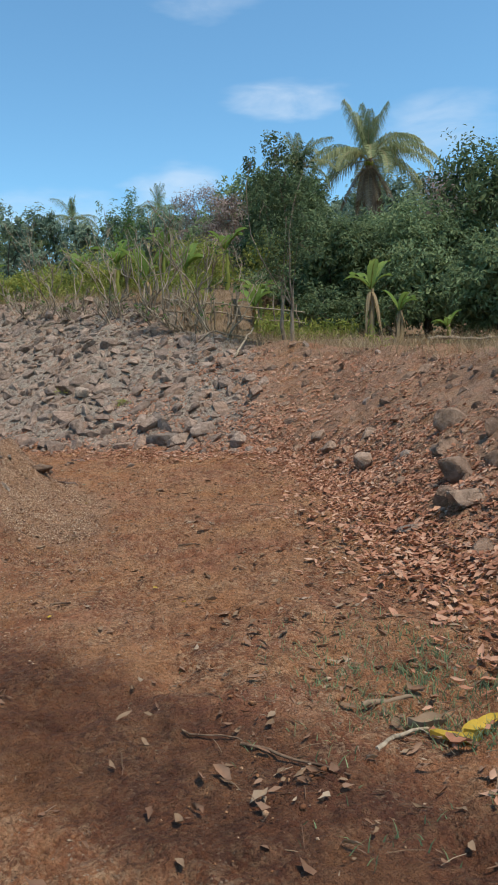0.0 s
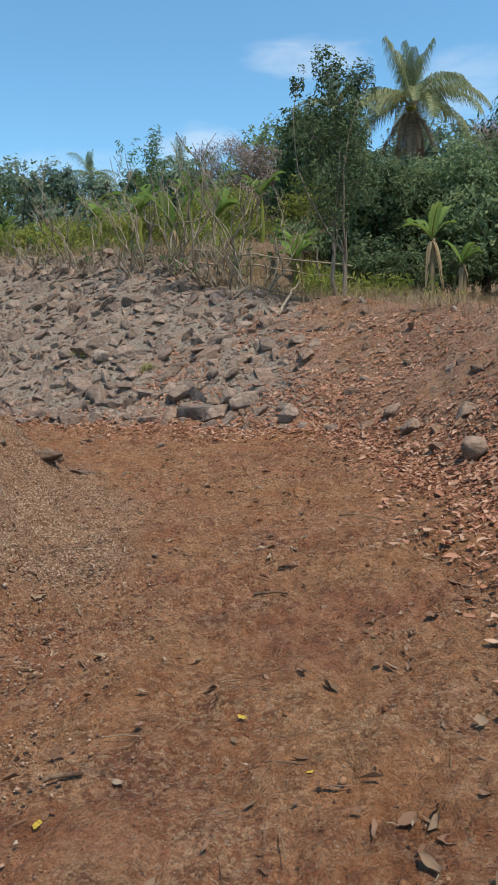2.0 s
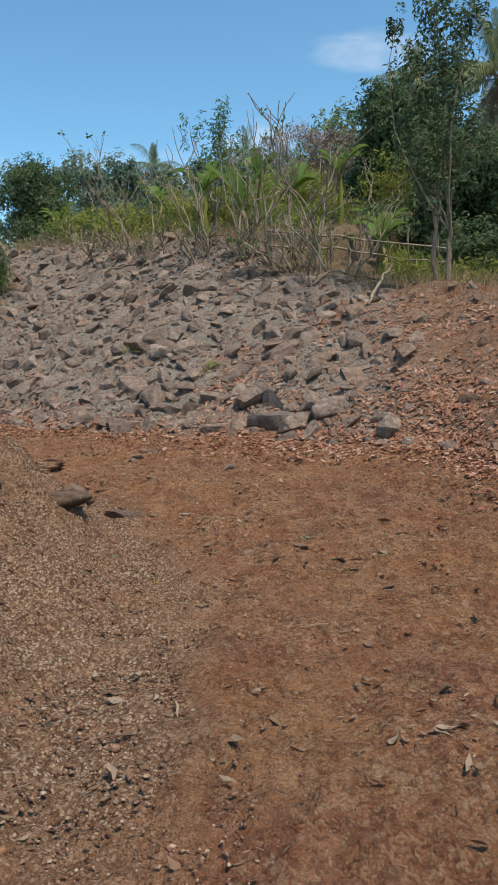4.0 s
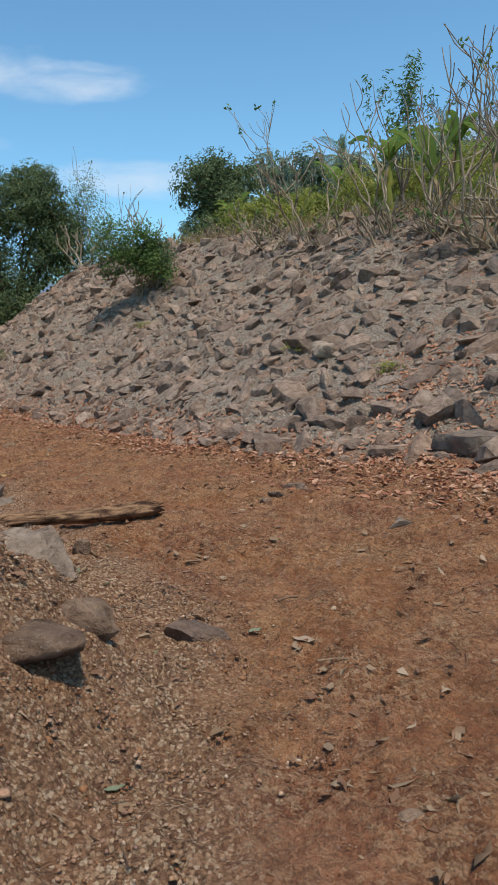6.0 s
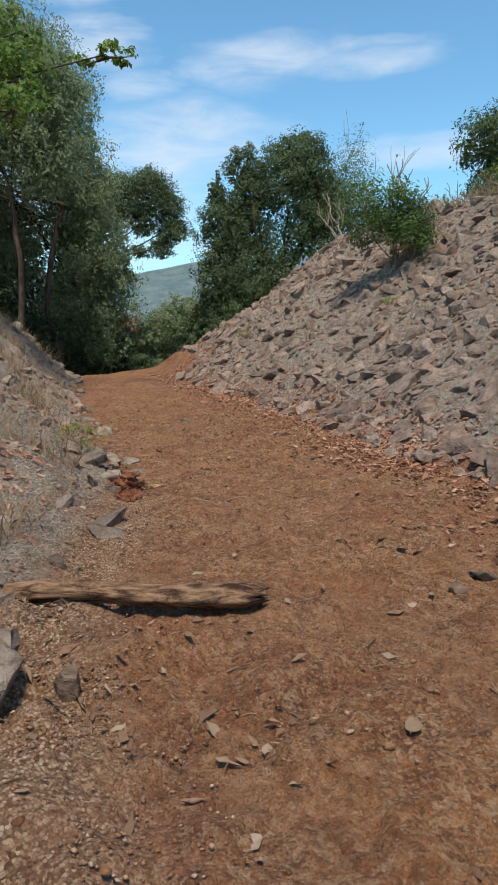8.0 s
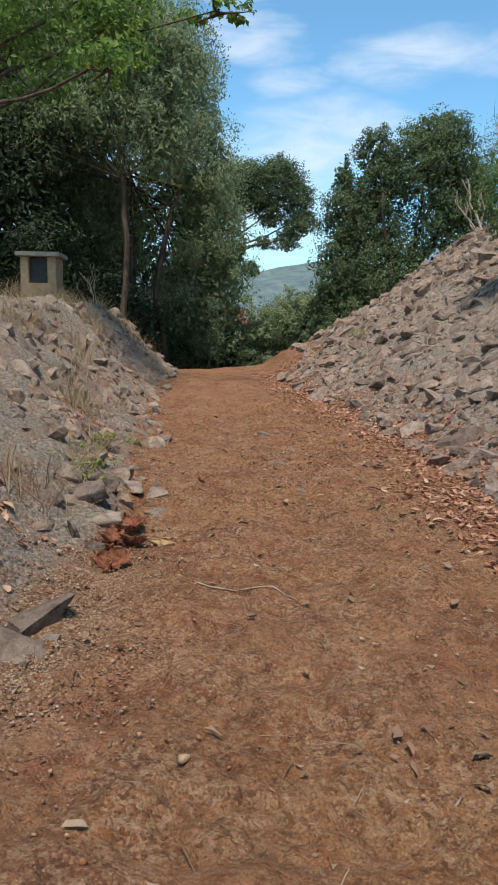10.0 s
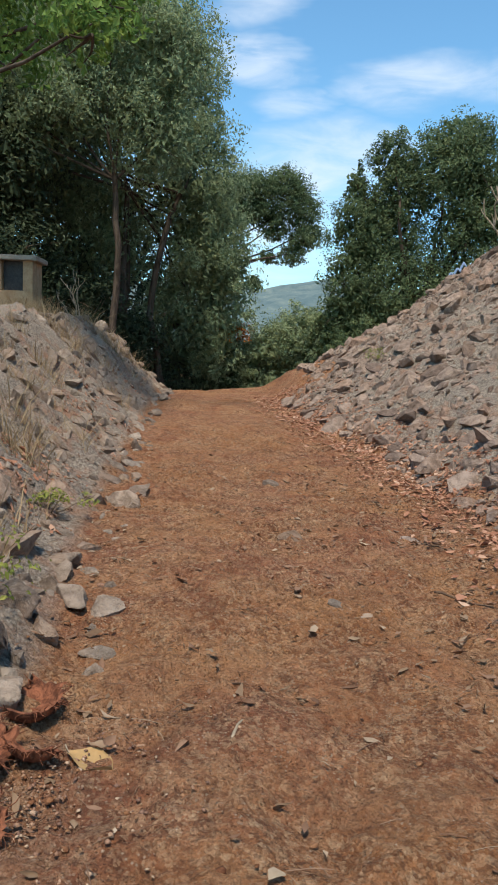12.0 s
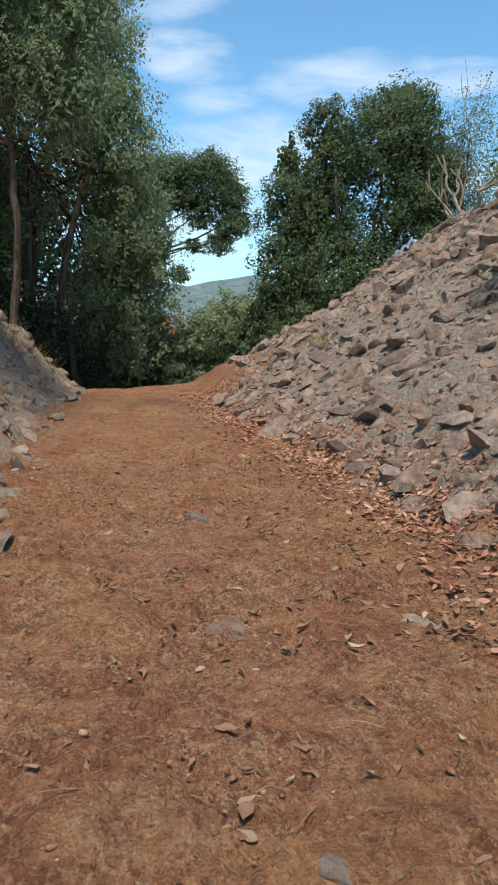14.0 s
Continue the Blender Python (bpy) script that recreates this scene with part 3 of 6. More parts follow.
def leaves(geo, p, n, length, wide, rng, droop=0.0, mat=0, fold=0.12):
    """Folded, pointed leaf blades at the places p, facing n."""
    p, n = np.asarray(p, float), unit(np.asarray(n, float))
    t = rng.normal(size=p.shape)
    t = unit(t - (t * n).sum(1, keepdims=True) * n)
    t = unit(t + droop * np.array([0, 0, -1.0]))
    b = unit(np.cross(n, t))
    n = np.cross(t, b)
    L = np.asarray(length, float).reshape(-1, 1) * np.ones((len(p), 1))
    W = L * wide
    v = np.stack([p - t * L / 2, p + b * W / 2 + n * L * fold + t * L * 0.05, p + t * L / 2, p - b * W / 2 + n * L * fold + t * L * 0.05], 1)
    q = np.arange(len(p))[:, None] * 4
    geo.add(v.reshape(-1, 3), np.concatenate([q, q + 1, q + 2, q + 3], 1), mat)


def ball(level):
    bm = bmesh.new()
    bmesh.ops.create_icosphere(bm, subdivisions=level, radius=1.0)
    v = np.array([q.co[:] for q in bm.verts])
    f = np.array([[q.index for q in p.verts] for p in bm.faces])
    bm.free()
    return v, f


BALL = {k: ball(k) for k in (1, 2, 3)}


def rock_points(level, rng, cuts=17, flat=0.60):
    """A worn, faceted stone of about unit radius."""
    v, f = BALL[level]
    v = v.copy()
    for _ in range(cuts):
        n = unit(rng.normal(size=3))
        c = rng.uniform(0.30, 0.72)
        over = np.maximum(v @ n - c, 0)
        v -= over[:, None] * n
    o = rng.uniform(0, 20, 3)
    w = v * 1.45
    rough = 0.10 * bumps(w[:, 0] * 2.2 + o[0], w[:, 1] * 2.2 + w[:, 2] * 1.7 + o[1], 41) + 0.035 * bumps(w[:, 0] * 5 + w[:, 2] * 3 + o[2], w[:, 1] * 5 - w[:, 2] * 4, 42)
    v = w * (1 + rough[:, None])
    return v * np.array([1.0, rng.uniform(0.65, 0.95), rng.uniform(flat - 0.12, flat + 0.15)]), f


def turn(rx, ry, rz):
    return np.array(Euler((rx, ry, rz)).to_matrix())


def slope_at(x, y, step=0.25):
    """Unit normal of the smooth ground."""
    zx = ground(x + step, y, 0) - ground(x - step, y, 0)
    zy = ground(x, y + step, 0) - ground(x, y - step, 0)
    return unit(np.stack([-zx / (2 * step), -zy / (2 * step), np.ones_like(zx)], -1))

# ---- the ground, one sheet out to the horizon ----
def spaced(lo, hi, step, far):
    mid = np.arange(lo, hi + step / 2, step)
    out, s, x = [], step, hi
    while x < far:
        s = min(s * 1.22, 0.14) if x < hi + 6 else s * 1.22
        x += s
        out.append(x)
    grow = np.array(out) - hi
    return np.concatenate([lo - grow[::-1], mid, hi + grow])


def crumble(x, y):
    """Fine relief of the road: trodden plates, crumbs and small hollows."""
    loose = ease(1.6 * bumps(x * 0.85, y * 0.85, 23) + 0.55)
    plates = ease(2.4 * bumps(x * 6.1 + 0.5 * bumps(x * 13, y * 13, 24), y * 6.1 + 0.5 * bumps(x * 13, y * 13, 25), 20) + 0.4)
    return 0.024 * plates + 0.014 * bumps(x * 10.3, y * 10.3, 21) + (0.008 + 0.020 * loose) * np.maximum(bumps(x * 19.7, y * 19.7, 22), -0.3) + (0.003 + 0.006 * loose) * bumps(x * 29.0, y * 29.0, 26) - 0.016


def build_ground():
    xs, ys = spaced(-22, 5, 0.096, 2500), spaced(0.5, 29, 0.096, 2500)
    nx, ny = len(xs), len(ys)
    X, Y = np.meshgrid(xs, ys)
    Z = ground(X, Y)
    # cells of the trodden strip are divided further; its rim keeps the coarse edge
    strip = np.array([(0.6, 1.2), (0.2, 4.0), (-0.6, 9.0), (-1.6, 12.5), (-3.4, 15.0), (-6.0, 17.0), (-10.0, 19.8), (-14.0, 22.5)])
    way = np.full(X.shape, 1e9)
    for p, q in zip(strip[:-1], strip[1:]):
        d = q - p
        u = np.clip(((X - p[0]) * d[0] + (Y - p[1]) * d[1]) / (d @ d), 0, 1)
        way = np.minimum(way, np.hypot(X - p[0] - u * d[0], Y - p[1] - u * d[1]))
    inside = (way < 3.0).astype(float)
    fine = (np.maximum.reduce([inside[:-1, :-1], inside[1:, :-1], inside[:-1, 1:], inside[1:, 1:]]) > 0)
    fade = ease((3.0 - way) / 0.6)
    i = (np.arange(ny - 1)[:, None] * nx + np.arange(nx - 1)[None])[~fine].ravel()
    geo = Geo()
    geo.add(np.stack([X, Y, Z], -1).reshape(-1, 3), np.stack([i, i + 1, i + nx + 1, i + nx], 1))
    rows, cols = np.nonzero(fine)
    K = 3
    u, v = np.meshgrid(np.arange(K + 1) / K, np.arange(K + 1) / K)
    u, v = u.ravel()[None], v.ravel()[None]
    blend = lambda A: A[rows, cols][:, None] * (1 - u) * (1 - v) + A[rows, cols + 1][:, None] * u * (1 - v) + A[rows + 1, cols][:, None] * (1 - u) * v + A[rows + 1, cols + 1][:, None] * u * v
    fx, fy = blend(X), blend(Y)
    fz = blend(Z) + blend(fade) * crumble(fx, fy)
    j = (np.arange(K)[:, None] * (K + 1) + np.arange(K)[None]).ravel()
    quad = np.stack([j, j + 1, j + K + 2, j + K + 1], 1)
    geo.add(np.stack([fx, fy, fz], -1).reshape(-1, 3), (quad[None] + (np.arange(len(rows)) * (K + 1) ** 2)[:, None, None]).reshape(-1, 4))
    me = geo.mesh("ground", SOIL)
    bm = bmesh.new()
    bm.from_mesh(me)
    bmesh.ops.remove_doubles(bm, verts=[q for q in bm.verts if q.index >= nx * ny], dist=0.002)
    bm.to_mesh(me)
    bm.free()
    co = np.empty(len(me.vertices) * 3, np.float32)
    me.vertices.foreach_get("co", co)
    x, y = co[0::3].astype(float), co[1::3].astype(float)
    dr, wr, _, _ = along(RIGHT, x, y, -1)
    dl, wl_, _, _ = along(LEFT, x, y, 1)
    way = (-0.83 * (x + 14) + 0.56 * (y - 21))
    zones = {
        "bank": ease(dr / 0.9 + 0.2) * (1 - ease((dr - wr) / 2)) * (0.42 + 0.58 * ease((-x + 0.8) / 2.5)) * (1 - ease((way - 7) / 3) * (1 - ease((dr - 1.2) / 1.5))) + 0.80 * ease((dl + 0.15) / 0.5) * ease((-x - 3.0) / 1.2),
        "gravel": 0.80 * ease((dl + 0.9) / 0.8) * ease((y - 6) / 2) * (1 - ease((-x - 6.5) / 3)) + 0.42 * ease((dr - 0.3) / 1.0) * (1 - ease((y - 13) / 3)),
        "field": ease((dr - wr - 0.3) / 1.5) + ease((dl - wl_ - 1) / 2),
        # diagonal band over the near road: wet clay plus painted shade
        "damp_shade": 0.9 * ease((0.64 * x + 0.76 * y - 1.1) / 0.7) * ease((2.95 - 0.64 * x - 0.76 * y) / 0.9) * ease((0.76 * x - 0.64 * y + 4.9) / 1.2) * ease((2.2 - x) / 0.9),
    }
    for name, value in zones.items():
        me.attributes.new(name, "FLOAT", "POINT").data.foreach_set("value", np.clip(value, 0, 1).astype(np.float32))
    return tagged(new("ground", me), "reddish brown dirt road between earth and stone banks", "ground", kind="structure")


build_ground()


# ---- stones of the banks ----
def scatter(n, box, r_of, keep, seed, pack=0.8):
    """Places in a box of the plan, no two nearer than their sizes allow."""
    rng = np.random.default_rng(seed)
    x, y = rng.uniform(box[0], box[1], n), rng.uniform(box[2], box[3], n)
    ok = keep(x, y, rng)
    x, y = x[ok], y[ok]
    r = r_of(len(x), rng)
    order = np.argsort(-r)
    cells, out = {}, []
    for k in order:
        i, j = int(x[k] * 2), int(y[k] * 2)
        if all((x[k] - q[0]) ** 2 + (y[k] - q[1]) ** 2 > (pack * (r[k] + q[2])) ** 2
               for a in (-1, 0, 1) for b in (-1, 0, 1) for q in cells.get((i + a, j + b), ())):
            cells.setdefault((i, j), []).append((x[k], y[k], r[k]))
            out.append((x[k], y[k], r[k]))
    return np.array(out)


def keep_right(x, y, rng):
    dr, wr, _, _ = along(RIGHT, x, y, -1)
    # dense to the left of the two slabs, thinner on the earthy slope beyond
    dense = ease((-x + 0.9) / 3.0) * 0.80 * (0.55 + 0.45 * ease(1.5 * bumps(x * 0.9, y * 0.9, 19) + 0.7)) + 0.006 + 0.05 * ease((dr - wr * 0.62) / 0.8) * ease((3.0 - x) / 2.0)
    way = (-0.83 * (x + 14) + 0.56 * (y - 21))
    return (dr > 1.1 * ease((way - 8) / 3)) & (dr < wr * 1.03) & (rng.uniform(0, 1, x.shape) < dense)


def keep_left(x, y, rng):
    dl, wl_, _, _ = along(LEFT, x, y, 1)
    way = -x
    return (dl > -0.25) & (dl < wl_ * 1.05) & (rng.uniform(0, 1, x.shape) < 0.14 * ease((way - 4.4) / 0.8) + 0.30 * ease((way - 7.0) / 3) + 0.14 * ease((dl - 0.05) / 0.4) * ease((way - 2.6) / 0.8) * ease((y - 8.5) / 1.5))


VARIANTS = []
_rng = np.random.default_rng(5)
for _k in range(24):
    _g = Geo()
    _g.add(*rock_points(2, _rng))
    VARIANTS.append(_g)
STONE_MESH = [g.mesh("stone", STONE, False) for g in VARIANTS]
STONE_MESH_PALE = [g.mesh("stone", STONE_PALE, False) for g in VARIANTS]


def lay_stones(bank, places, stretch, meshes, rubble_mat, seed, sink=0.28):
    rng = np.random.default_rng(seed)
    x, y, r = places.T
    z = ground(x, y)
    nrm = slope_at(x, y)
    rest = Geo()
    singles = 0
    for k in range(len(x)):
        q = Vector(nrm[k]).to_track_quat("Z", "Y").to_matrix()
        m3 = np.array(q) @ turn(rng.normal(0, 0.34), rng.normal(0, 0.30), rng.normal(0, 0.9))
        s = r[k] * np.array([rng.uniform(1.0, 1.45), rng.uniform(0.85, 1.1), rng.uniform(0.8, 1.25)])
        at = np.array([x[k], y[k], z[k]]) + nrm[k] * (r[k] * 0.22 - sink * r[k])
        if singles < 300 and r[k] > 0.12 and stretch(x[k], y[k]):
            ob = new("stone", meshes[k % len(meshes)])
            ob.parent = bank
            ob.matrix_basis = Matrix.Translation(at) @ Matrix([list(w) for w in m3]).to_4x4() @ Matrix.Diagonal((*s, 1))
            singles += 1
        else:
            v, f = rock_points(2 if r[k] > 0.08 else 1, rng, 14)
            rest.add((v * s) @ m3.T + at, f)
    tagged(part("rubble", rest, rubble_mat, bank, "smaller embedded stones and rubble", False), kind="stuff")


def build_banks():
    big = scatter(60000, (-26, 6.5, 3, 38), lambda n, g: 0.075 + 0.20 * g.random(n) ** 2.8, keep_right, 3, 0.74)
    fill = scatter(90000, (-26, 6.5, 3, 38), lambda n, g: 0.035 + 0.05 * g.random(n), keep_right, 6, 0.85)
    big = np.concatenate([big, fill])
    bank = thing("stone_bank", 0, 0, 0, "sloping bank of loose grey-brown field stones", "stone bank", kind="structure")
    lay_stones(bank, big, lambda x, y: -13.0 < x < -5.5 and along(RIGHT, np.array([x]), np.array([y]), -1)[0][0] < 2.2, STONE_MESH, RUBBLE, 8)
    lumps = scatter(9000, (-2, 6.5, 3, 24), lambda n, g: 0.035 + 0.15 * g.random(n) ** 3, lambda x, y, g: (along(RIGHT, x, y, -1)[0] > 0.3) & (along(RIGHT, x, y, -1)[0] < along(RIGHT, x, y, -1)[1]) & (g.random(x.shape) < 0.30), 7, 1.2)
    lay_stones(bank, lumps, lambda x, y: False, STONE_MESH, RUBBLE_EARTH, 11, 0.42)
    low = scatter(30000, (-30, -1.5, 5, 32), lambda n, g: 0.05 + 0.17 * g.random(n) ** 2.6, keep_left, 4, 0.85)
    bank2 = thing("earth_bank", 0, 0, 0, "steep bank of pale earth and weathered stones", "earth bank", kind="structure")
    lay_stones(bank2, low, lambda x, y: -13.5 < x < -5.5, STONE_MESH_PALE, RUBBLE_PALE, 9, 0.3)


build_banks()


def build_pebbles():
    rng = np.random.default_rng(12)
    octa = np.array([(1, 0, 0), (-1, 0, 0), (0, 1, 0), (0, -1, 0), (0, 0, 1), (0, 0, -1)], float)
    octa_f = np.array([(0, 2, 4), (2, 1, 4), (1, 3, 4), (3, 0, 4), (2, 0, 5), (1, 2, 5), (3, 1, 5), (0, 3, 5)])
    geo = Geo()

    def strew(n, box, keep, size, shape, mat, power=3.0):
        x, y = rng.uniform(box[0], box[1], n), rng.uniform(box[2], box[3], n)
        dr, _, _, _ = along(RIGHT, x, y, -1)
        dl, _, _, _ = along(LEFT, x, y, 1)
        ok = rng.random(n) < keep(x, y, dr, dl)
        x, y = x[ok], y[ok]
        k = len(x)
        r = size[0] + (size[1] - size[0]) * rng.random(k) ** power
        v, f = shape
        w = v[None] + rng.normal(0, 0.15, (k, len(v), 3))
        a = rng.uniform(0, 6.3, k)
        c, s = np.cos(a)[:, None], np.sin(a)[:, None]
        w = w * np.stack([rng.uniform(0.9, 1.5, k), rng.uniform(0.7, 1.1, k), rng.uniform(0.45, 0.8, k)], 1)[:, None]
        w = np.stack([w[..., 0] * c - w[..., 1] * s, w[..., 0] * s + w[..., 1] * c, w[..., 2]], -1) * r[:, None, None]
        w += np.stack([x, y, ground(x, y) + r * 0.12], 1)[:, None]
        geo.add(w.reshape(-1, 3), (f[None] + (np.arange(k) * len(v))[:, None, None]).reshape(-1, 3), mat)

    # grit of the loose edge, crumbs of the road, and a few larger clods and pebbles
    strew(45000, (-8, -1.2, 4.5, 17), lambda x, y, dr, dl: 0.75 * ease((dl + 1.0) / 0.8) * (1 - ease((dl - 1.6) / 0.8)), (0.004, 0.011), (octa, octa_f), 0, 2.2)
    strew(95000, (-8, -1.2, 4.5, 17), lambda x, y, dr, dl: 0.75 * ease((dl + 1.0) / 0.8) * (1 - ease((dl - 1.6) / 0.8)), (0.004, 0.013), (octa, octa_f), 1, 2.2)
    strew(44000, (-14, 2.5, 1.2, 23), lambda x, y, dr, dl: (dr < 0.4) * (dl < 0) * (0.06 + 0.55 * ease(2.2 * bumps(x * 1.3, y * 1.3, 37) - 0.1)), (0.003, 0.009), (octa, octa_f), 0, 2.0)
    strew(6000, (-19, 3.5, 1, 28), lambda x, y, dr, dl: (dr < 1.5) * (dl < 1.2) * (0.15 + 0.6 * np.maximum(ease(dr / 0.8 + 0.7), ease(dl / 0.8 + 1.0))), (0.006, 0.020), BALL[1], 0, 3.5)
    strew(26000, (-16, 2.5, 1.2, 24), lambda x, y, dr, dl: (dr < 0.4) * (dl < 0.2) * (0.03 + 0.5 * ease(2.4 * bumps(x * 0.9, y * 0.9, 45) - 0.35)), (0.006, 0.022), BALL[1], 0, 2.6)
    strew(2500, (-19, 3.5, 1, 28), lambda x, y, dr, dl: (dr < 1.5) * (dl < 1.2) * 0.8 * np.maximum(ease(dr / 0.8 + 0.7), ease(dl / 0.8 + 1.0)), (0.008, 0.03), BALL[1], 1, 3.0)
    tagged(part("pebbles", geo, [CLOD, GRIT], None, "small clods, pebbles and grit on the dirt", True), "", "pebbles", kind="stuff")


build_pebbles()


# ---- fallen leaves ----
def curled_leaves(geo, x, y, z, size, rng, nrm, mat=0, wide=0.5):
    """Dead leaves of two curled halves, lying on the slope."""
    n = unit(nrm + rng.normal(0, 0.22, nrm.shape))
    t = rng.normal(size=n.shape)
    t = unit(t - (t * n).sum(1, keepdims=True) * n)
    b = np.cross(n, t)
    L, W = size[:, None], (size * wide * rng.uniform(0.7, 1.25, len(x)))[:, None]
    c = rng.uniform(-0.06, 0.18, (len(x), 1)) * L
    e = rng.uniform(-0.02, 0.16, (len(x), 1)) * L
    p = np.stack([x, y, z + 0.006], -1)
    v = np.stack([p - t * L / 2 + n * e, p - t * L * 0.15 + b * W / 2 + n * c, p + t * L * 0.2 + b * W * 0.42 + n * c,
                  p + t * L / 2 + n * e * 0.6, p + t * L * 0.2 - b * W * 0.42 + n * c, p - t * L * 0.15 - b * W / 2 + n * c,
                  p - t * L * 0.15, p + t * L * 0.2], 1)
    v = v + rng.normal(0, 0.065, v.shape) * L[:, None]
    q = np.arange(len(x))[:, None] * 8
    quads = np.concatenate([np.concatenate([q + a for a in quad], 1) for quad in ((6, 7, 2, 1), (6, 5, 4, 7))])
    tris = np.concatenate([np.concatenate([q + a for a in tri], 1) for tri in ((0, 6, 1), (0, 5, 6), (7, 3, 2), (7, 4, 3))])
    at = geo.n
    geo.add(v.reshape(-1, 3), quads, mat)
    geo.f.append(tris + at)
    geo.m.append(np.full(len(tris), mat, np.int32))


def build_litter():
    rng = np.random.default_rng(21)
    n = 480000
    x, y = rng.uniform(-22, 5.5, n), rng.uniform(2.5, 29, n)
    dr, wr, _, _ = along(RIGHT, x, y, -1)
    drift = np.exp(-((dr - 0.12) / 0.62) ** 2) * (0.60 + 0.40 * ease((x + 7) / 4)) * (0.45 + 0.55 * ease(1.2 * bumps(x * 0.8, y * 0.8, 31) + 0.6))
    heap = np.exp(-((x + 0.2) / 2.6) ** 2 - ((y - 16.3) / 1.1) ** 2) * 0.9
    mound = np.exp(-((x - 1.9) / 0.95) ** 2) * ease((y - 4.5) / 2) * (1 - ease((y - 12) / 3)) * 0.85
    slope = 0.34 * ease(dr / 0.5) * (1 - ease((dr - wr * 0.8) / 1.0)) * ease((x + 4.5) / 3) * ease(2 * bumps(x * 0.9, y * 0.9, 33) + 0.5)
    patch = 0.7 * np.exp(-((x + 2.6) / 0.9) ** 2 - ((y - 18.6) / 0.7) ** 2)
    dl, _, _, _ = along(LEFT, x, y, 1)
    low = 0.16 * np.exp(-((dl - 0.8) / 0.6) ** 2) * ease((-x - 6) / 2) * ease(2 * bumps(x * 0.9, y * 0.9, 36) + 0.5)
    dens = np.clip(np.maximum.reduce([drift, heap, mound, slope, patch, low]), 0, 1)
    ok = rng.random(n) < dens * 1.25 - 0.03
    x, y = x[ok], y[ok]
    size = 0.035 + 0.085 * rng.random(len(x)) ** 1.3
    geo = Geo()
    curled_leaves(geo, x, y, ground(x, y) + rng.uniform(0, 0.03, len(x)), size, rng, slope_at(x, y), 0, 0.38)
    tagged(part("leaf_litter", geo, LITTER, None, "drift of dry reddish-brown fallen leaves along the bank"), "", "fallen leaves", kind="stuff")
    # a thin scatter of small leaves, twigs and chips on the road itself
    n = 60000
    x, y = rng.uniform(-22, 3.0, n), rng.uniform(1.2, 29, n)
    dr, _, _, _ = along(RIGHT, x, y, -1)
    dl, _, _, _ = along(LEFT, x, y, 1)
    ok = (dr < 0.3) & (dl < 1.5) & (rng.random(n) < 0.10 + 0.16 * ease(1.5 * bumps(x * 1.4, y * 1.4, 35) + 0.2) + 0.5 * np.exp(-((dr + 0.5) / 0.6) ** 2) + 0.35 * ease((dl + 0.6) / 0.6))
    x, y = x[ok], y[ok]
    geo = Geo()
    size = 0.010 + 0.07 * rng.random(len(x)) ** 4
    half = rng.random(len(x)) < 0.6
    for pick, mat in ((half, 0), (~half, 1)):
        curled_leaves(geo, x[pick], y[pick], ground(x[pick], y[pick]), size[pick], rng, slope_at(x[pick], y[pick]), mat, 0.42)
    # larger scraps, denser towards the leafy side and along the gravel
    n = 60000
    sx, sy = rng.uniform(-16, 3.0, n), rng.uniform(1.2, 24, n)
    dr, _, _, _ = along(RIGHT, sx, sy, -1)
    dl, _, _, _ = along(LEFT, sx, sy, 1)
    clump = 0.15 + 0.85 * ease(2.5 * bumps(sx * 1.1, sy * 1.1, 39) - 0.2)
    ok = (dr < 0.3) & (dl < 1.0) & (rng.random(n) < clump * (0.44 + 0.42 * ease((dr + 2.6) / 2.2) + 0.10 * ease((dl + 0.8) / 0.6)) + 0.85 * np.exp(-((sx - 0.6) / 0.75) ** 2 - ((sy - 3.9) / 1.4) ** 2))
    sx, sy = sx[ok], sy[ok]
    pale = rng.random(len(sx)) < 0.5
    slim = rng.random(len(sx)) < 0.5
    for pick, mat, wide in ((pale & slim, 0, 0.16), (pale & ~slim, 0, 0.36), (~pale & slim, 1, 0.16), (~pale & ~slim, 1, 0.36)):
        curled_leaves(geo, sx[pick], sy[pick], ground(sx[pick], sy[pick]) + 0.004, 0.022 + 0.085 * rng.random(pick.sum()) ** 1.8, rng, slope_at(sx[pick], sy[pick]), mat, wide)
    n = 4200
    i = rng.integers(0, len(x), n)
    tx, ty = x[i] + rng.normal(0, 0.3, n), y[i] + rng.normal(0, 0.3, n)
    tz = ground(tx, ty)
    ang, ln = rng.uniform(0, 6.3, n), rng.uniform(0.03, 0.16, n)
    for k in range(n):
        d = np.array([math.cos(ang[k]), math.sin(ang[k]), 0]) * ln[k] / 2
        c = np.array([tx[k], ty[k], tz[k] + 0.008])
        tube(geo, [c - d, c + (0, 0, 0.006), c + d], rng.uniform(0.001, 0.0028), 4, int(rng.random() < 0.6), False)
    tagged(part("leaf_crumbs", geo, [DRYLEAF, BROWN_LEAF, STICK], None, "thin scatter of leaf crumbs and twiglets on the road"), "", "leaf crumbs", kind="stuff")


build_litter()

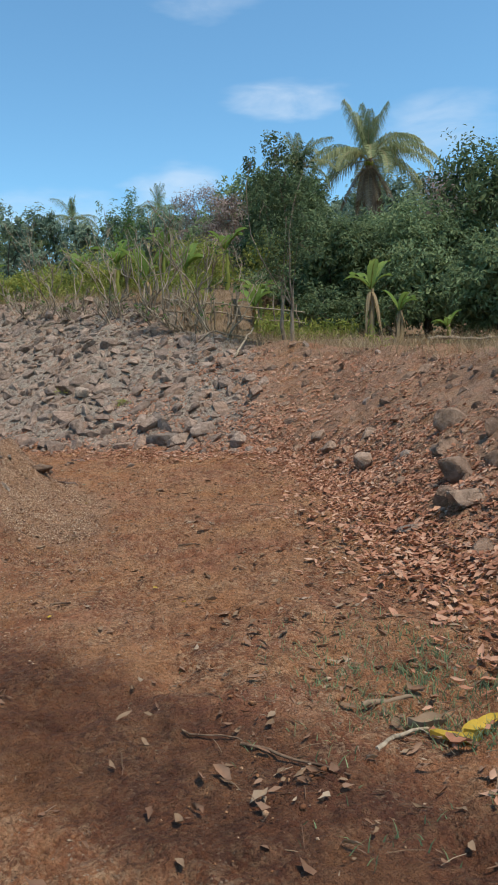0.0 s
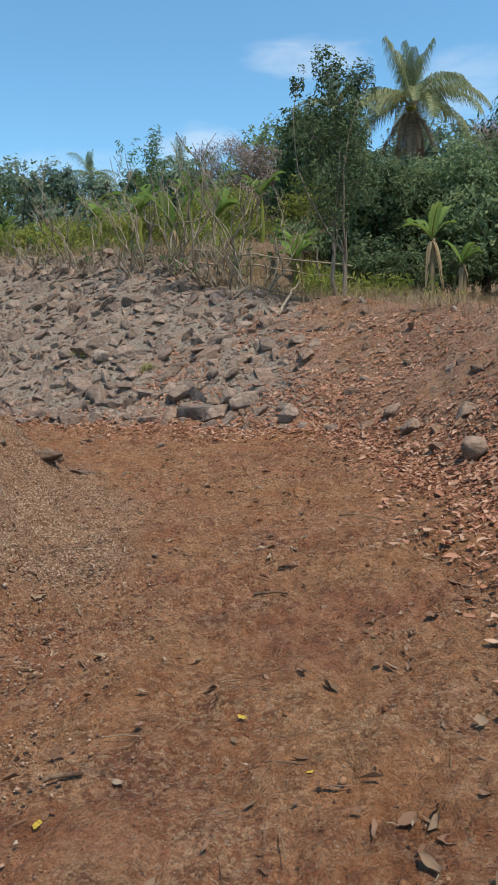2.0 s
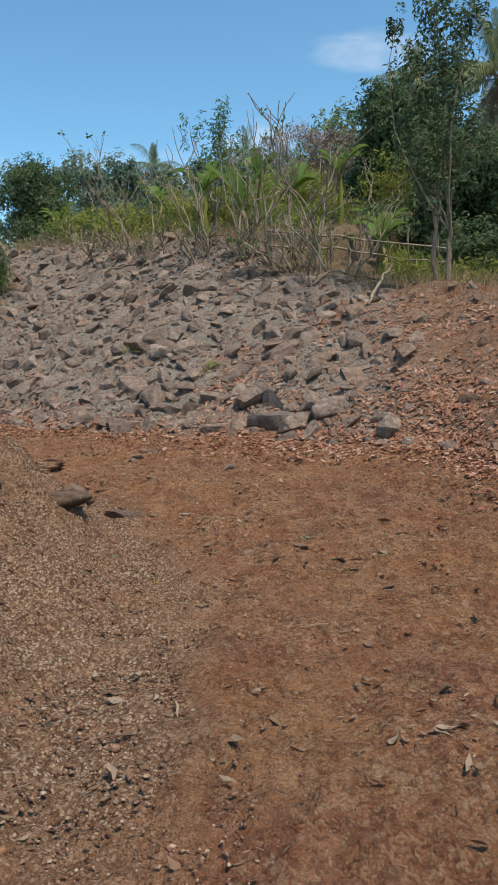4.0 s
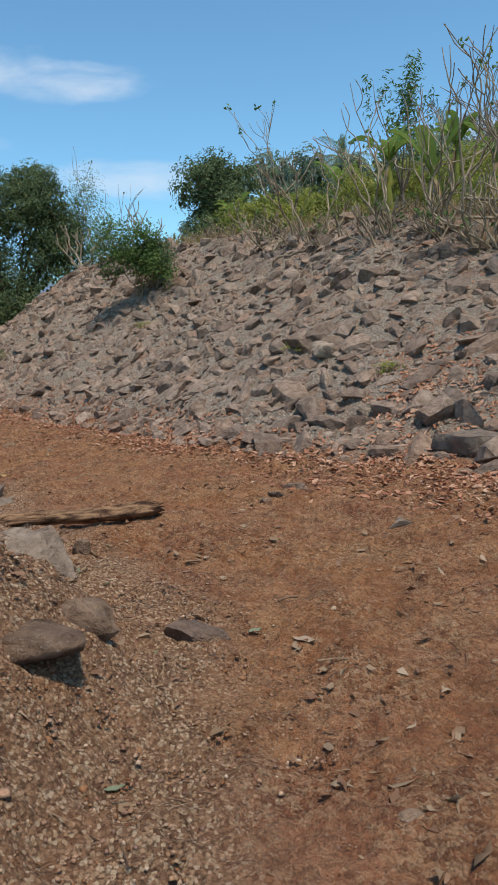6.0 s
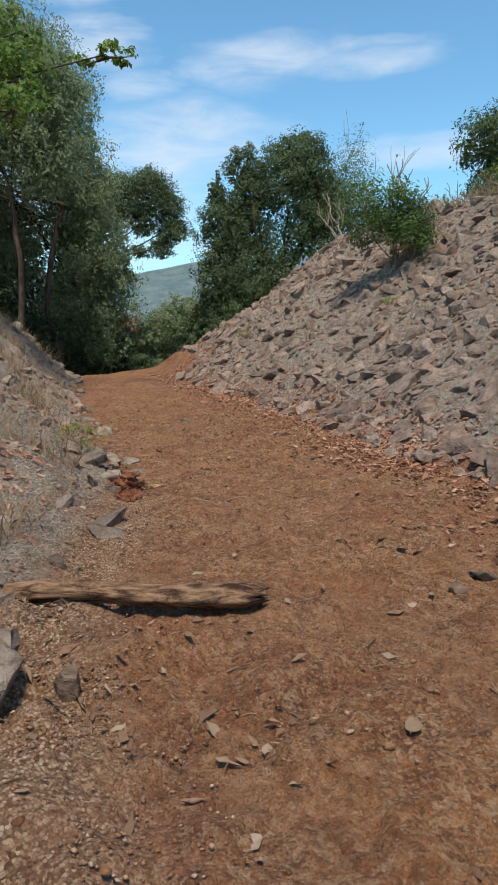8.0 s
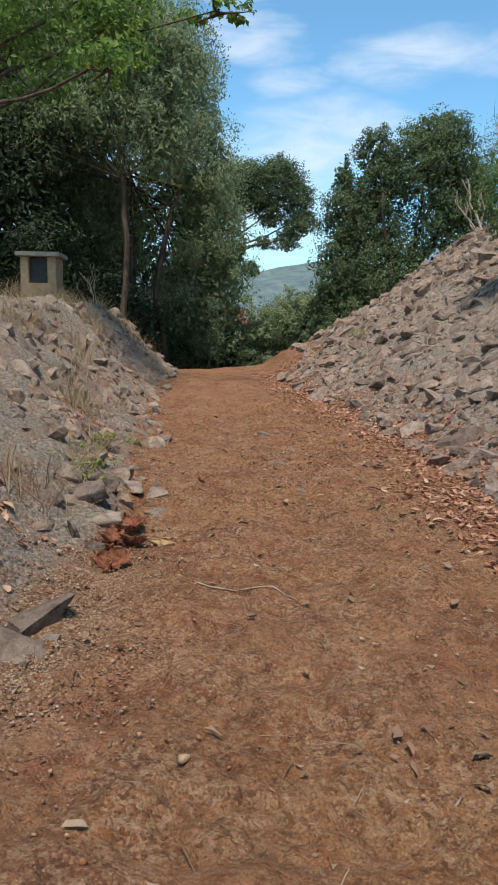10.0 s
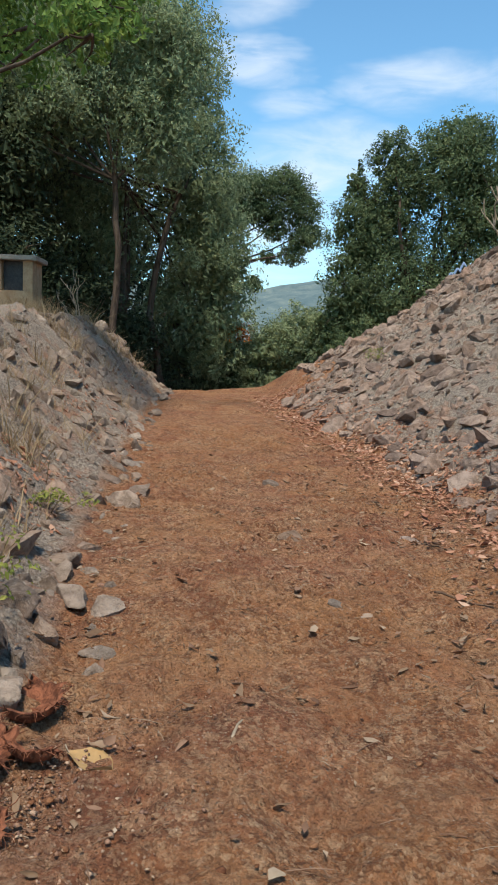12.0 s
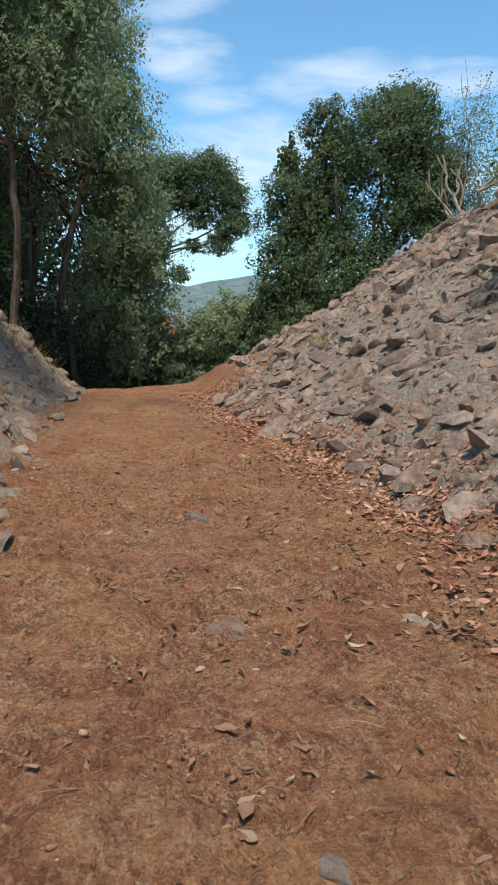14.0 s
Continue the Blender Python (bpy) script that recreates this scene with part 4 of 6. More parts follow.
# ---- plants ----
def crown_points(lobes, n, rng, clump=0.34, shell=(0.55, 1.06), per=26):
    """Leaf places gathered in clumps over a crown of lobes (x, y, z, rx, ry, rz), with the way each faces."""
    area = np.array([(l[3] * l[4] + l[4] * l[5] + l[3] * l[5]) for l in lobes])
    share = np.maximum((n * area / area.sum()).astype(int), 10)
    P, N = [], []
    for l, k in zip(lobes, share):
        c, r = np.array(l[:3]), np.array(l[3:6])
        m = max(6, k // per)
        d = unit(rng.normal(size=(m, 3)))
        d[:, 2] = np.where(d[:, 2] < -0.55, -d[:, 2], d[:, 2])
        centre = d * rng.uniform(*shell, (m, 1))
        size = clump * rng.uniform(0.55, 1.25, (m, 1))
        pick = rng.integers(0, m, k)
        off = unit(rng.normal(size=(k, 3))) * rng.random((k, 1)) ** 0.45
        p = centre[pick] + off * size[pick]
        P.append(c + p * r)
        N.append(unit(d[pick] * 0.5 + off * 0.6 + rng.normal(0, 0.35, (k, 3)) + (0, 0, 0.35)))
    return np.concatenate(P), np.concatenate(N)


def filling(lobes, n, rng):
    """Leaf places inside the lobes, so that little sky shows through."""
    area = np.array([l[3] * l[5] for l in lobes])
    pick = rng.choice(len(lobes), n, p=area / area.sum())
    L = np.array(lobes)[pick]
    p = L[:, :3] + unit(rng.normal(size=(n, 3))) * rng.random((n, 1)) ** 0.5 * 0.78 * L[:, 3:6]
    return p, rng.normal(size=(n, 3))


def limb(rng, a, b, bend=0.12, n=6):
    a, b = np.array(a, float), np.array(b, float)
    t = np.linspace(0, 1, n)[:, None]
    L = np.linalg.norm(b - a)
    w = rng.normal(0, bend * L, 3) * (1, 1, 0.4)
    return a + (b - a) * t + w * np.sin(np.pi * t) + rng.normal(0, 0.012 * L, (n, 3)) * (t * (1 - t) * 4)


def tree(x, y, lobes, n, size, leaf, label, seed, trunk=0.18, bark=None, fork=0.35, droop=0.3, wide=0.42, solid=True, lean=(0, 0), clump=0.34, name="tree", category="tree", group="", z=None, stems=1, per=26):
    """A tree: tapered trunk and limbs that reach into the lobes, and a crown of clumped leaf blades. Lobes are given from its foot."""
    rng = np.random.default_rng(seed)
    n, size = int(n * 1.3), size * 0.77
    z0 = ground_at(x, y) - 0.05 if z is None else z
    ob = thing(name, x, y, z0, label, category, group)
    wood = Geo()
    top = max(l[2] for l in lobes)
    for s in range(stems):
        foot = np.array([0, 0, 0]) if stems == 1 else np.array([*rng.normal(0, trunk * 3.0, 2), 0])
        split = np.array([lean[0], lean[1], top * fork]) + (foot * 1.3 if stems > 1 else 0)
        tube(wood, limb(rng, foot, split, 0.05, 8), np.linspace(trunk * 1.15, trunk * 0.8, 8), 8, lump=0.08, rng=rng)
        for l in lobes[s::stems]:
            end = np.array(l[:3]) + (0, 0, l[5] * 0.3)
            tube(wood, limb(rng, split - (0, 0, 0.1), end, 0.08, 7), np.linspace(trunk * 0.45, trunk * 0.10, 7), 6)
            for _ in range(3):
                o = unit(rng.normal(size=3)) * np.array(l[3:6]) * 0.85
                tube(wood, limb(rng, end - (0, 0, l[5] * 0.3), np.array(l[:3]) + o, 0.1, 5), np.linspace(trunk * 0.25, trunk * 0.05, 5), 5)
    part("trunk", wood, bark or BARK, ob)
    geo = Geo()
    if solid:
        p, d = filling(lobes, n // (3 if n > 60000 else 5), rng)
        leaves(geo, p, d, size * rng.uniform(1.5, 2.3, len(p)), wide, rng, droop)
    p, d = crown_points(lobes, n, rng, clump, per=per)
    leaves(geo, p, d, size * rng.uniform(0.6, 1.3, len(p)), wide, rng, droop)
    part("crown", geo, leaf, ob, smooth=False)
    return ob


def lobes_in(rng, n, rx, ry, z0, z1, r, taper=0.5):
    """n round lobes in an upright egg."""
    out = []
    for k in range(n):
        u = (k + rng.uniform(0.2, 0.8)) / n
        a = k * 2.4 + rng.uniform(-0.4, 0.4)
        w = math.sqrt(max(0.05, 1 - (2 * u - 0.8) ** 2 * taper))
        q = rng.uniform(0.35, 0.8) * w
        s = r * rng.uniform(0.8, 1.25)
        out.append((q * rx * math.cos(a), q * ry * math.sin(a), z0 + (z1 - z0) * u, s, s, s * rng.uniform(0.75, 1.0)))
    return out


def frond(length, rng, sag, rise, green, ob, wind=0.0, rz=0.0, name="frond", leaflet=0.55, count=64):
    """A palm frond: a bent rib with two rows of hanging leaflets."""
    t = np.linspace(0, 1, 12)
    tilt = rise - sag * t ** 1.2
    out = length * np.concatenate([[0], np.cumsum(np.cos(tilt[:-1]))]) / 11
    up = length * np.concatenate([[0], np.cumsum(np.sin(tilt[:-1]))]) / 11
    c, s = math.cos(rz), math.sin(rz)
    pts = np.stack([out * c - wind * t ** 2 * s * 0.4, out * s + wind * t ** 2 * c * 0.4, up], 1)
    geo = Geo()
    rib = Geo()
    tube(rib, pts, np.linspace(0.035, 0.008, 12), 5)
    u = np.linspace(0.12, 0.99, count)
    base = np.stack([np.interp(u, t, pts[:, i]) for i in range(3)], 1)
    tan = unit(np.gradient(base, axis=0))
    side = unit(np.cross(tan, np.array([0, 0, 1.0])))
    upv = np.cross(side, tan)
    L = (leaflet * np.sin(np.pi * (0.12 + 0.8 * u)) ** 0.7 * rng.uniform(0.85, 1.1, count))[:, None]
    for sg in (-1, 1):
        d1 = unit(side * sg * 0.9 + tan * 0.55 + upv * 0.25 + rng.normal(0, 0.08, base.shape))
        d2 = unit(side * sg * 0.55 + tan * 0.6 + np.array([0, 0, -1.6]) + rng.normal(0, 0.12, base.shape))
        w = tan * (0.0042 * length)
        mid, tip = base + d1 * L * 0.38, base + d1 * L * 0.38 + d2 * L * 0.75
        v = np.stack([base - w, base + w, mid + w * 1.1, mid - w * 1.1, tip], 1)
        q = np.arange(count)[:, None] * 5
        at = geo.n
        geo.add(v.reshape(-1, 3), np.concatenate([q, q + 1, q + 2, q + 3], 1))
        geo.f.append(np.concatenate([q + 3, q + 2, q + 4], 1) + at)
        geo.m.append(np.zeros(count, np.int32))
    stem = part(name, rib, STRAW, ob)
    tagged(part("leaflet", geo, green, stem, smooth=False), kind="stuff")
    return stem


def palm(x, y, z_crown, length, n, seed, label, dead=7, trunk=0.16, leaf=None, group="", count=64):
    rng = np.random.default_rng(seed)
    z0 = ground_at(x, y) - 0.05
    ob = thing("coconut_palm", x, y, z0, label, "palm tree", group)
    h = z_crown - z0
    wood = Geo()
    t = np.linspace(0, 1, 16)
    tube(wood, np.stack([0.5 * np.sin(t * 2.0) - 0.45 * t, 0.2 * t * (1 - t), h * t], 1), trunk * (1.25 - 0.45 * t) + 0.012 * (np.arange(16) % 2), 9)
    part("trunk", wood, BARK_GREY, ob)
    head = (0.5 * math.sin(2.0) - 0.45, 0, h)
    tip = Geo()
    for a in range(9):
        v, f = BALL[2]
        tip.add(v * (0.11, 0.11, 0.14) + (head[0] + 0.2 * math.cos(a * 2.4), 0.2 * math.sin(a * 2.4), h - 0.15 - 0.05 * (a % 3)), f)
    part("coconuts", tip, GREEN_LIME, ob, "bunch of green coconuts")
    for k in range(n):
        u = k / n
        rise = (1.45 if u < 0.3 else 1.25 - 1.25 * u) + rng.normal(0, 0.13)
        sag = (0.35 if u < 0.3 else 1.05 + 0.9 * u) + rng.normal(0, 0.12)
        f = frond(length * rng.uniform(0.78, 1.1) * (0.9 if u < 0.25 else 1), rng, sag, rise, leaf or PALM_GREEN, ob, rng.normal(0, 0.5), k * 2.4, count=count, leaflet=0.27 * length)
        f.location = head
        if u < 0.3:
            f.scale = (0.85, 0.85, 0.85)
    for k in range(dead):
        f = frond(length * rng.uniform(0.7, 0.95), rng, 0.35, -1.05 + rng.normal(0, 0.2), PALM_DEAD, ob, 0.2, k * 2.4 + 0.8, "dead_frond", count=count, leaflet=0.18 * length)
        f.location = (head[0], head[1], head[2] - 0.15)
        f.scale = (0.9, 0.9, 0.75)
    return ob


def banana(x, y, h, n, seed, label, leaf_len=1.5, dead=2, z=None):
    """A banana plant: sheathed stem, arching torn blades, hanging dead ones."""
    rng = np.random.default_rng(seed)
    z0 = ground_at(x, y) - 0.04 if z is None else z
    ob = thing("banana_plant", x, y, z0, label, "banana plant", "banana plants of the field")
    g = Geo()
    tube(g, limb(rng, (0, 0, 0), (0.05, 0, h), 0.03, 7), np.linspace(0.11, 0.05, 7), 9, lump=0.06, rng=rng)
    part("stem", g, STRAW if dead > 3 else GREEN_LIME, ob)
    for k in range(n + dead):
        gone = k >= n
        a, L = k * 2.4 + rng.uniform(-0.3, 0.3), leaf_len * rng.uniform(0.75, 1.15)
        t = np.linspace(0, 1, 11)
        rise = rng.uniform(0.85, 1.6) if not gone else 0.15
        out, up = L * t * (0.75 if not gone else 0.3), L * (rise * t - (0.72 if not gone else 1.15) * t ** 2)
        mid = np.stack([out * math.cos(a), out * math.sin(a), h + up - (0.1 if gone else 0)], 1)
        side = np.array([-math.sin(a), math.cos(a), 0])
        w = L * 0.19 * np.sin(np.pi * np.clip(0.06 + 0.93 * t, 0, 1)) ** 0.6 * (0.28 if gone else 0.9)
        w[0] = 0.02
        lift = np.array([0, 0, 1.0]) * 0.35
        rows = [mid + (side * s + lift * abs(s)) * (w * (1 + 0.12 * rng.uniform(-1, 1, 11)))[:, None] for s in (-1, -0.5, 0, 0.5, 1)]
        v = np.stack(rows, 1)
        q = (np.arange(10)[:, None] * 5 + np.arange(4)[None]).ravel()
        f = np.stack([q, q + 1, q + 6, q + 5], 1)
        f = f[rng.random(len(f)) > 0.06]
        g = Geo()
        g.add(v.reshape(-1, 3), f)
        blade = part("dead_leaf" if gone else "leaf", g, STRAW if gone else BANANA, ob)
        r = Geo()
        tube(r, mid - (0, 0, 0.008), np.linspace(0.022, 0.004, 11), 5)
        part("midrib", r, STRAW if gone else GREEN_LIME, blade)
    return ob


def bare_shrub(x, y, h, seed, label, stems=3, tips=0.0, thick=0.022, spread=0.5, mat=None):
    """A leafless shrub of pale forking stems, a few leaves left at the tips."""
    rng = np.random.default_rng(seed)
    ob = thing("bare_shrub", x, y, ground_at(x, y) - 0.05, label, "shrub", "leafless shrubs along the field edge")
    green = Geo()

    def grow(g, a, d, L, r, depth):
        b = a + d * L
        pts = limb(rng, a, b, 0.09, 5)
        tube(g, pts, np.linspace(r, r * 0.72, 5), 5)
        if depth == 0:
            if rng.random() < tips:
                p = b + rng.normal(0, 0.05, (7, 3))
                leaves(green, p, rng.normal(size=(7, 3)), rng.uniform(0.06, 0.13, 7), 0.6, rng)
            return
        for _ in range(2 if rng.random() < 0.75 else 3):
            e = unit(d + rng.normal(0, 0.42, 3) + (0, 0, 0.28))
            grow(g, b, e, L * rng.uniform(0.6, 0.95), r * 0.7, depth - 1)

    for s in range(stems):
        g = Geo()
        d = unit(np.array([rng.normal(0, spread), rng.normal(0, spread), 1.0]))
        grow(g, np.array([rng.normal(0, 0.12), rng.normal(0, 0.12), 0.0]), d, h * rng.uniform(0.26, 0.4), thick * rng.uniform(0.7, 1.2), 3 if h > 1.9 else 2)
        part("stem", g, mat or BARK_PALE, ob)
    if green.n:
        tagged(part("leaf_tuft", green, GREEN_MID, ob, smooth=False), kind="stuff")
    return ob


def small_bush(x, y, r, h, n, size, leaf, label, seed, name="bush", droop=0.1, wide=0.45, group="", z=None):
    rng = np.random.default_rng(seed)
    L = [(rng.normal(0, r * 0.35), rng.normal(0, r * 0.35), h * rng.uniform(0.3, 0.8), r * rng.uniform(0.45, 0.7), r * rng.uniform(0.45, 0.7), h * rng.uniform(0.22, 0.36)) for _ in range(6)]
    return tree(x, y, L, n, size, leaf, label, seed, 0.025 + 0.01 * h, BARK_GREY, 0.2, droop, wide, False, name=name, category="bush", group=group, z=z, clump=0.5)


# -- field above the stone bank: leafless live fence, rails, bananas, grass --
def build_edge():
    rng = np.random.default_rng(40)
    line = [(-0.9, 22.4), (-1.8, 23.3), (-3.2, 24.2), (-4.8, 25.0), (-6.5, 26.8), (-7.9, 27.8), (-9.4, 29.4), (-10.9, 30.9), (-12.5, 32.0)]
    lx, ly = np.array(line).T
    for k in range(44):
        u = rng.uniform(0, len(line) - 1)
        x, y = np.interp(u, range(len(line)), lx), np.interp(u, range(len(line)), ly)
        off = abs(rng.normal(0, 0.9))
        tall = 0.9 + 0.5 * math.exp(-((u - 1.4) / 1.3) ** 2)
        bare_shrub(x + off * 0.5 + rng.normal(0, 0.2), y + off * 0.8, tall * rng.uniform(0.75, 1.35), 100 + k,
                   "leafless pale-stemmed shrub in dry grass on the bank top", int(rng.integers(2, 5)), 0.14, 0.030, 0.85)
    # taller forked ones that stand against the sky
    for k, (x, y, h) in enumerate(((-2.3, 23.6, 3.9), (-1.3, 23.1, 3.4), (-3.0, 24.4, 3.4), (-6.5, 27.0, 3.3), (-4.3, 25.2, 2.9), (-0.6, 22.6, 2.6), (-13.6, 31.6, 1.7), (-14.6, 32.2, 1.6), (-7.2, 27.7, 2.3))):
        bare_shrub(x, y, h, 300 + k, "tall leafless shrub with pale forked stems", 3, 0.15, 0.032, 0.42)


def build_rails():
    fence = thing("rail_fence", 0, 0, 0, "rough fence of thin poles tied to crooked posts", "fence")
    rng = np.random.default_rng(61)
    a, b = np.array([-2.6, 24.0]), np.array([2.1, 25.2])
    for z in (0.62, 0.98):
        g = Geo()
        p = np.array([*a, ground_at(*a) + z]) + (0, 0, 0.05)
        q = np.array([*b, ground_at(*b) + z])
        tube(g, limb(rng, p, q, 0.012, 9), np.linspace(0.032, 0.022, 9), 6)
        part("rail", g, BARK_PALE, fence)
    for u in np.linspace(0.02, 0.98, 7):
        c = a + (b - a) * u + rng.normal(0, 0.04, 2)
        g = Geo()
        z = ground_at(*c)
        tube(g, limb(rng, (c[0], c[1], z - 0.1), (c[0] + rng.normal(0, 0.12), c[1], z + rng.uniform(1.0, 1.5)), 0.04, 6), np.linspace(0.038, 0.026, 6), 6)
        part("post", g, BARK_GREY, fence)


def build_grass():
    rng = np.random.default_rng(70)
    n = 130000
    x, y = rng.uniform(-17, 9, n), rng.uniform(8, 40, n)
    dr, wr, _, _ = along(RIGHT, x, y, -1)
    d = dr - wr
    ok = (d > -0.25) & (d < 9) & (rng.random(n) < np.exp(-np.maximum(d, 0) / 4.0) * (0.35 + 0.65 * ease(bumps(x * 1.3, y * 1.3, 71) + 0.6)))
    # tufts on the low bank opposite
    tx, ty = rng.uniform(-25, -6, n), rng.uniform(13, 27, n)
    dl, wl_, _, _ = along(LEFT, tx, ty, 1)
    tuft = (dl > 0.4) & (dl < wl_ * 1.6) & (rng.random(n) < 0.55 * ease(3 * bumps(tx * 1.9, ty * 1.9, 72) - 0.5))
    x, y = np.concatenate([x[ok], tx[tuft]]), np.concatenate([y[ok], ty[tuft]])
    z = ground(x, y)
    k = len(x)
    h = rng.uniform(0.10, 0.50, k)
    w = rng.normal(0, 0.75, (k, 2)) * h[:, None]
    a = rng.uniform(0, 6.3, k)
    s = np.stack([np.cos(a), np.sin(a), 0 * a], 1) * 0.0045
    p = np.stack([x, y, z - 0.02], 1)
    m = p + np.stack([w[:, 0] * 0.4, w[:, 1] * 0.4, h * 0.6], 1)
    t = p + np.stack([w[:, 0], w[:, 1], h], 1)
    geo = Geo()
    v = np.stack([p - s, p + s, m + s * 0.8, m - s * 0.8, t], 1).reshape(-1, 3)
    q = np.arange(k)[:, None] * 5
    geo.add(v, np.concatenate([q, q + 1, q + 2, q + 3], 1))
    geo.f.append(np.concatenate([q + 3, q + 2, q + 4], 1))
    geo.m.append(np.zeros(k, np.int32))
    tagged(part("dry_grass", geo, STRAW, None, "dry straw-coloured grass and stalks on the bank top", smooth=False), "", "dry grass", kind="stuff")


def build_weeds():
    rng = np.random.default_rng(75)
    n = 60000
    x, y = rng.uniform(-20, 4, n), rng.uniform(20, 46, n)
    dr, wr, _, _ = along(RIGHT, x, y, -1)
    d = dr - wr
    ok = (d > 1.2) & (d < 13) & (rng.random(n) < 0.55 * ease(1.8 * bumps(x * 0.7, y * 0.7, 76) + 0.1) * ease((d - 1.0) / 3))
    x, y = x[ok], y[ok]
    k = len(x)
    h = rng.uniform(0.25, 0.85, k)
    p = np.stack([x, y, ground(x, y)], 1)
    geo = Geo()
    for f in (0.35, 0.6, 0.85):
        q = p + np.stack([rng.normal(0, 0.07, k), rng.normal(0, 0.07, k), h * f], 1)
        leaves(geo, q, rng.normal(size=(k, 3)) * (1, 1, 0.5), rng.uniform(0.12, 0.3, k), 0.3, rng, -0.6)
    a = rng.uniform(0, 6.3, k)
    s = np.stack([np.cos(a), np.sin(a), 0 * a], 1) * 0.008
    t = p + np.stack([rng.normal(0, 0.08, k), rng.normal(0, 0.08, k), h], 1)
    q = np.arange(k)[:, None] * 3
    geo.add(np.stack([p - s, p + s, t], 1).reshape(-1, 3), np.concatenate([q, q + 1, q + 2], 1))
    tagged(part("field_weeds", geo, GREEN_LIME, None, "tall yellow-green weeds over the dry field", smooth=False), "", "weeds", kind="stuff")


build_edge()
build_weeds()
build_rails()
build_grass()
for _k, (_x, _y, _h, _n) in enumerate(((-4.6, 27.5, 1.4, 6), (-2.0, 26.2, 1.3, 6), (-3.4, 26.2, 1.0, 5), (0.4, 25.8, 0.9, 5), (-0.6, 29.8, 1.6, 7), (0.6, 27.6, 1.1, 6), (-12.4, 36.5, 1.7, 8), (-11.0, 38.5, 1.6, 7), (-3.3, 31.6, 1.7, 6), (-7.2, 33.0, 1.4, 5))):
    banana(_x, _y, _h, _n, 400 + _k, "green banana plant among dry shrubs", 1.15)
banana(4.1, 23.6, 1.7, 5, 420, "ragged banana plant hung with dead brown leaves", 1.25, 6)
banana(6.6, 23.9, 0.7, 5, 421, "young broad-leaved banana plant below dark trees", 0.8, 1)
banana(5.2, 24.6, 1.1, 4, 422, "banana plant half dead at the edge of the trees", 1.0, 4)

for _k, (_x, _y, _r, _h) in enumerate(((-5.6, 31.5, 1.5, 1.5), (-8.5, 34.0, 1.6, 1.7), (-1.6, 33.5, 1.6, 1.8), (-10.8, 35.0, 1.5, 1.5), (1.6, 33.0, 1.6, 2.0), (-13.4, 37.0, 1.4, 1.4), (-6.8, 38.0, 2.2, 2.2), (-3.4, 38.5, 2.0, 2.4), (-4.6, 33.6, 1.6, 1.7), (-9.6, 32.2, 1.3, 1.3), (-2.6, 36.0, 1.7, 2.2), (-9.6, 37.4, 1.9, 2.0))):
    small_bush(_x, _y, _r, _h, 1300, 0.20, GREEN_LIME, "yellow-green bush in the dry field", 440 + _k, group="yellow-green field bushes")
# feathery sapling against the sky
small_bush(-4.6, 29.6, 0.9, 4.2, 900, 0.20, GREEN_MID, "thin feathery sapling with sparse leaves", 460, "sapling", 0.2, 0.3)
# bush rooted in the stone bank
small_bush(-12.1, 28.0, 1.2, 2.1, 4200, 0.13, GREEN_MID, "green leafy bush growing out of the stone bank", 462)
small_bush(-11.7, 28.2, 0.9, 1.6, 2200, 0.13, GREEN_DARK, "grey-green bush growing out of the stone bank", 463)
for _k, (_x, _y, _s) in enumerate(((-11.3, 26.4, 0.32), (-5.2, 20.9, 0.30), (-9.28, 16.0, 0.42), (-11.4, 17.3, 0.28), (-3.3, 19.6, 0.3), (-17.6, 28.2, 0.4))):
    small_bush(_x, _y, _s, _s * 0.9, 170, 0.06, GREEN_LIME, "small yellow-green weed among the stones", 470 + _k, "weed")

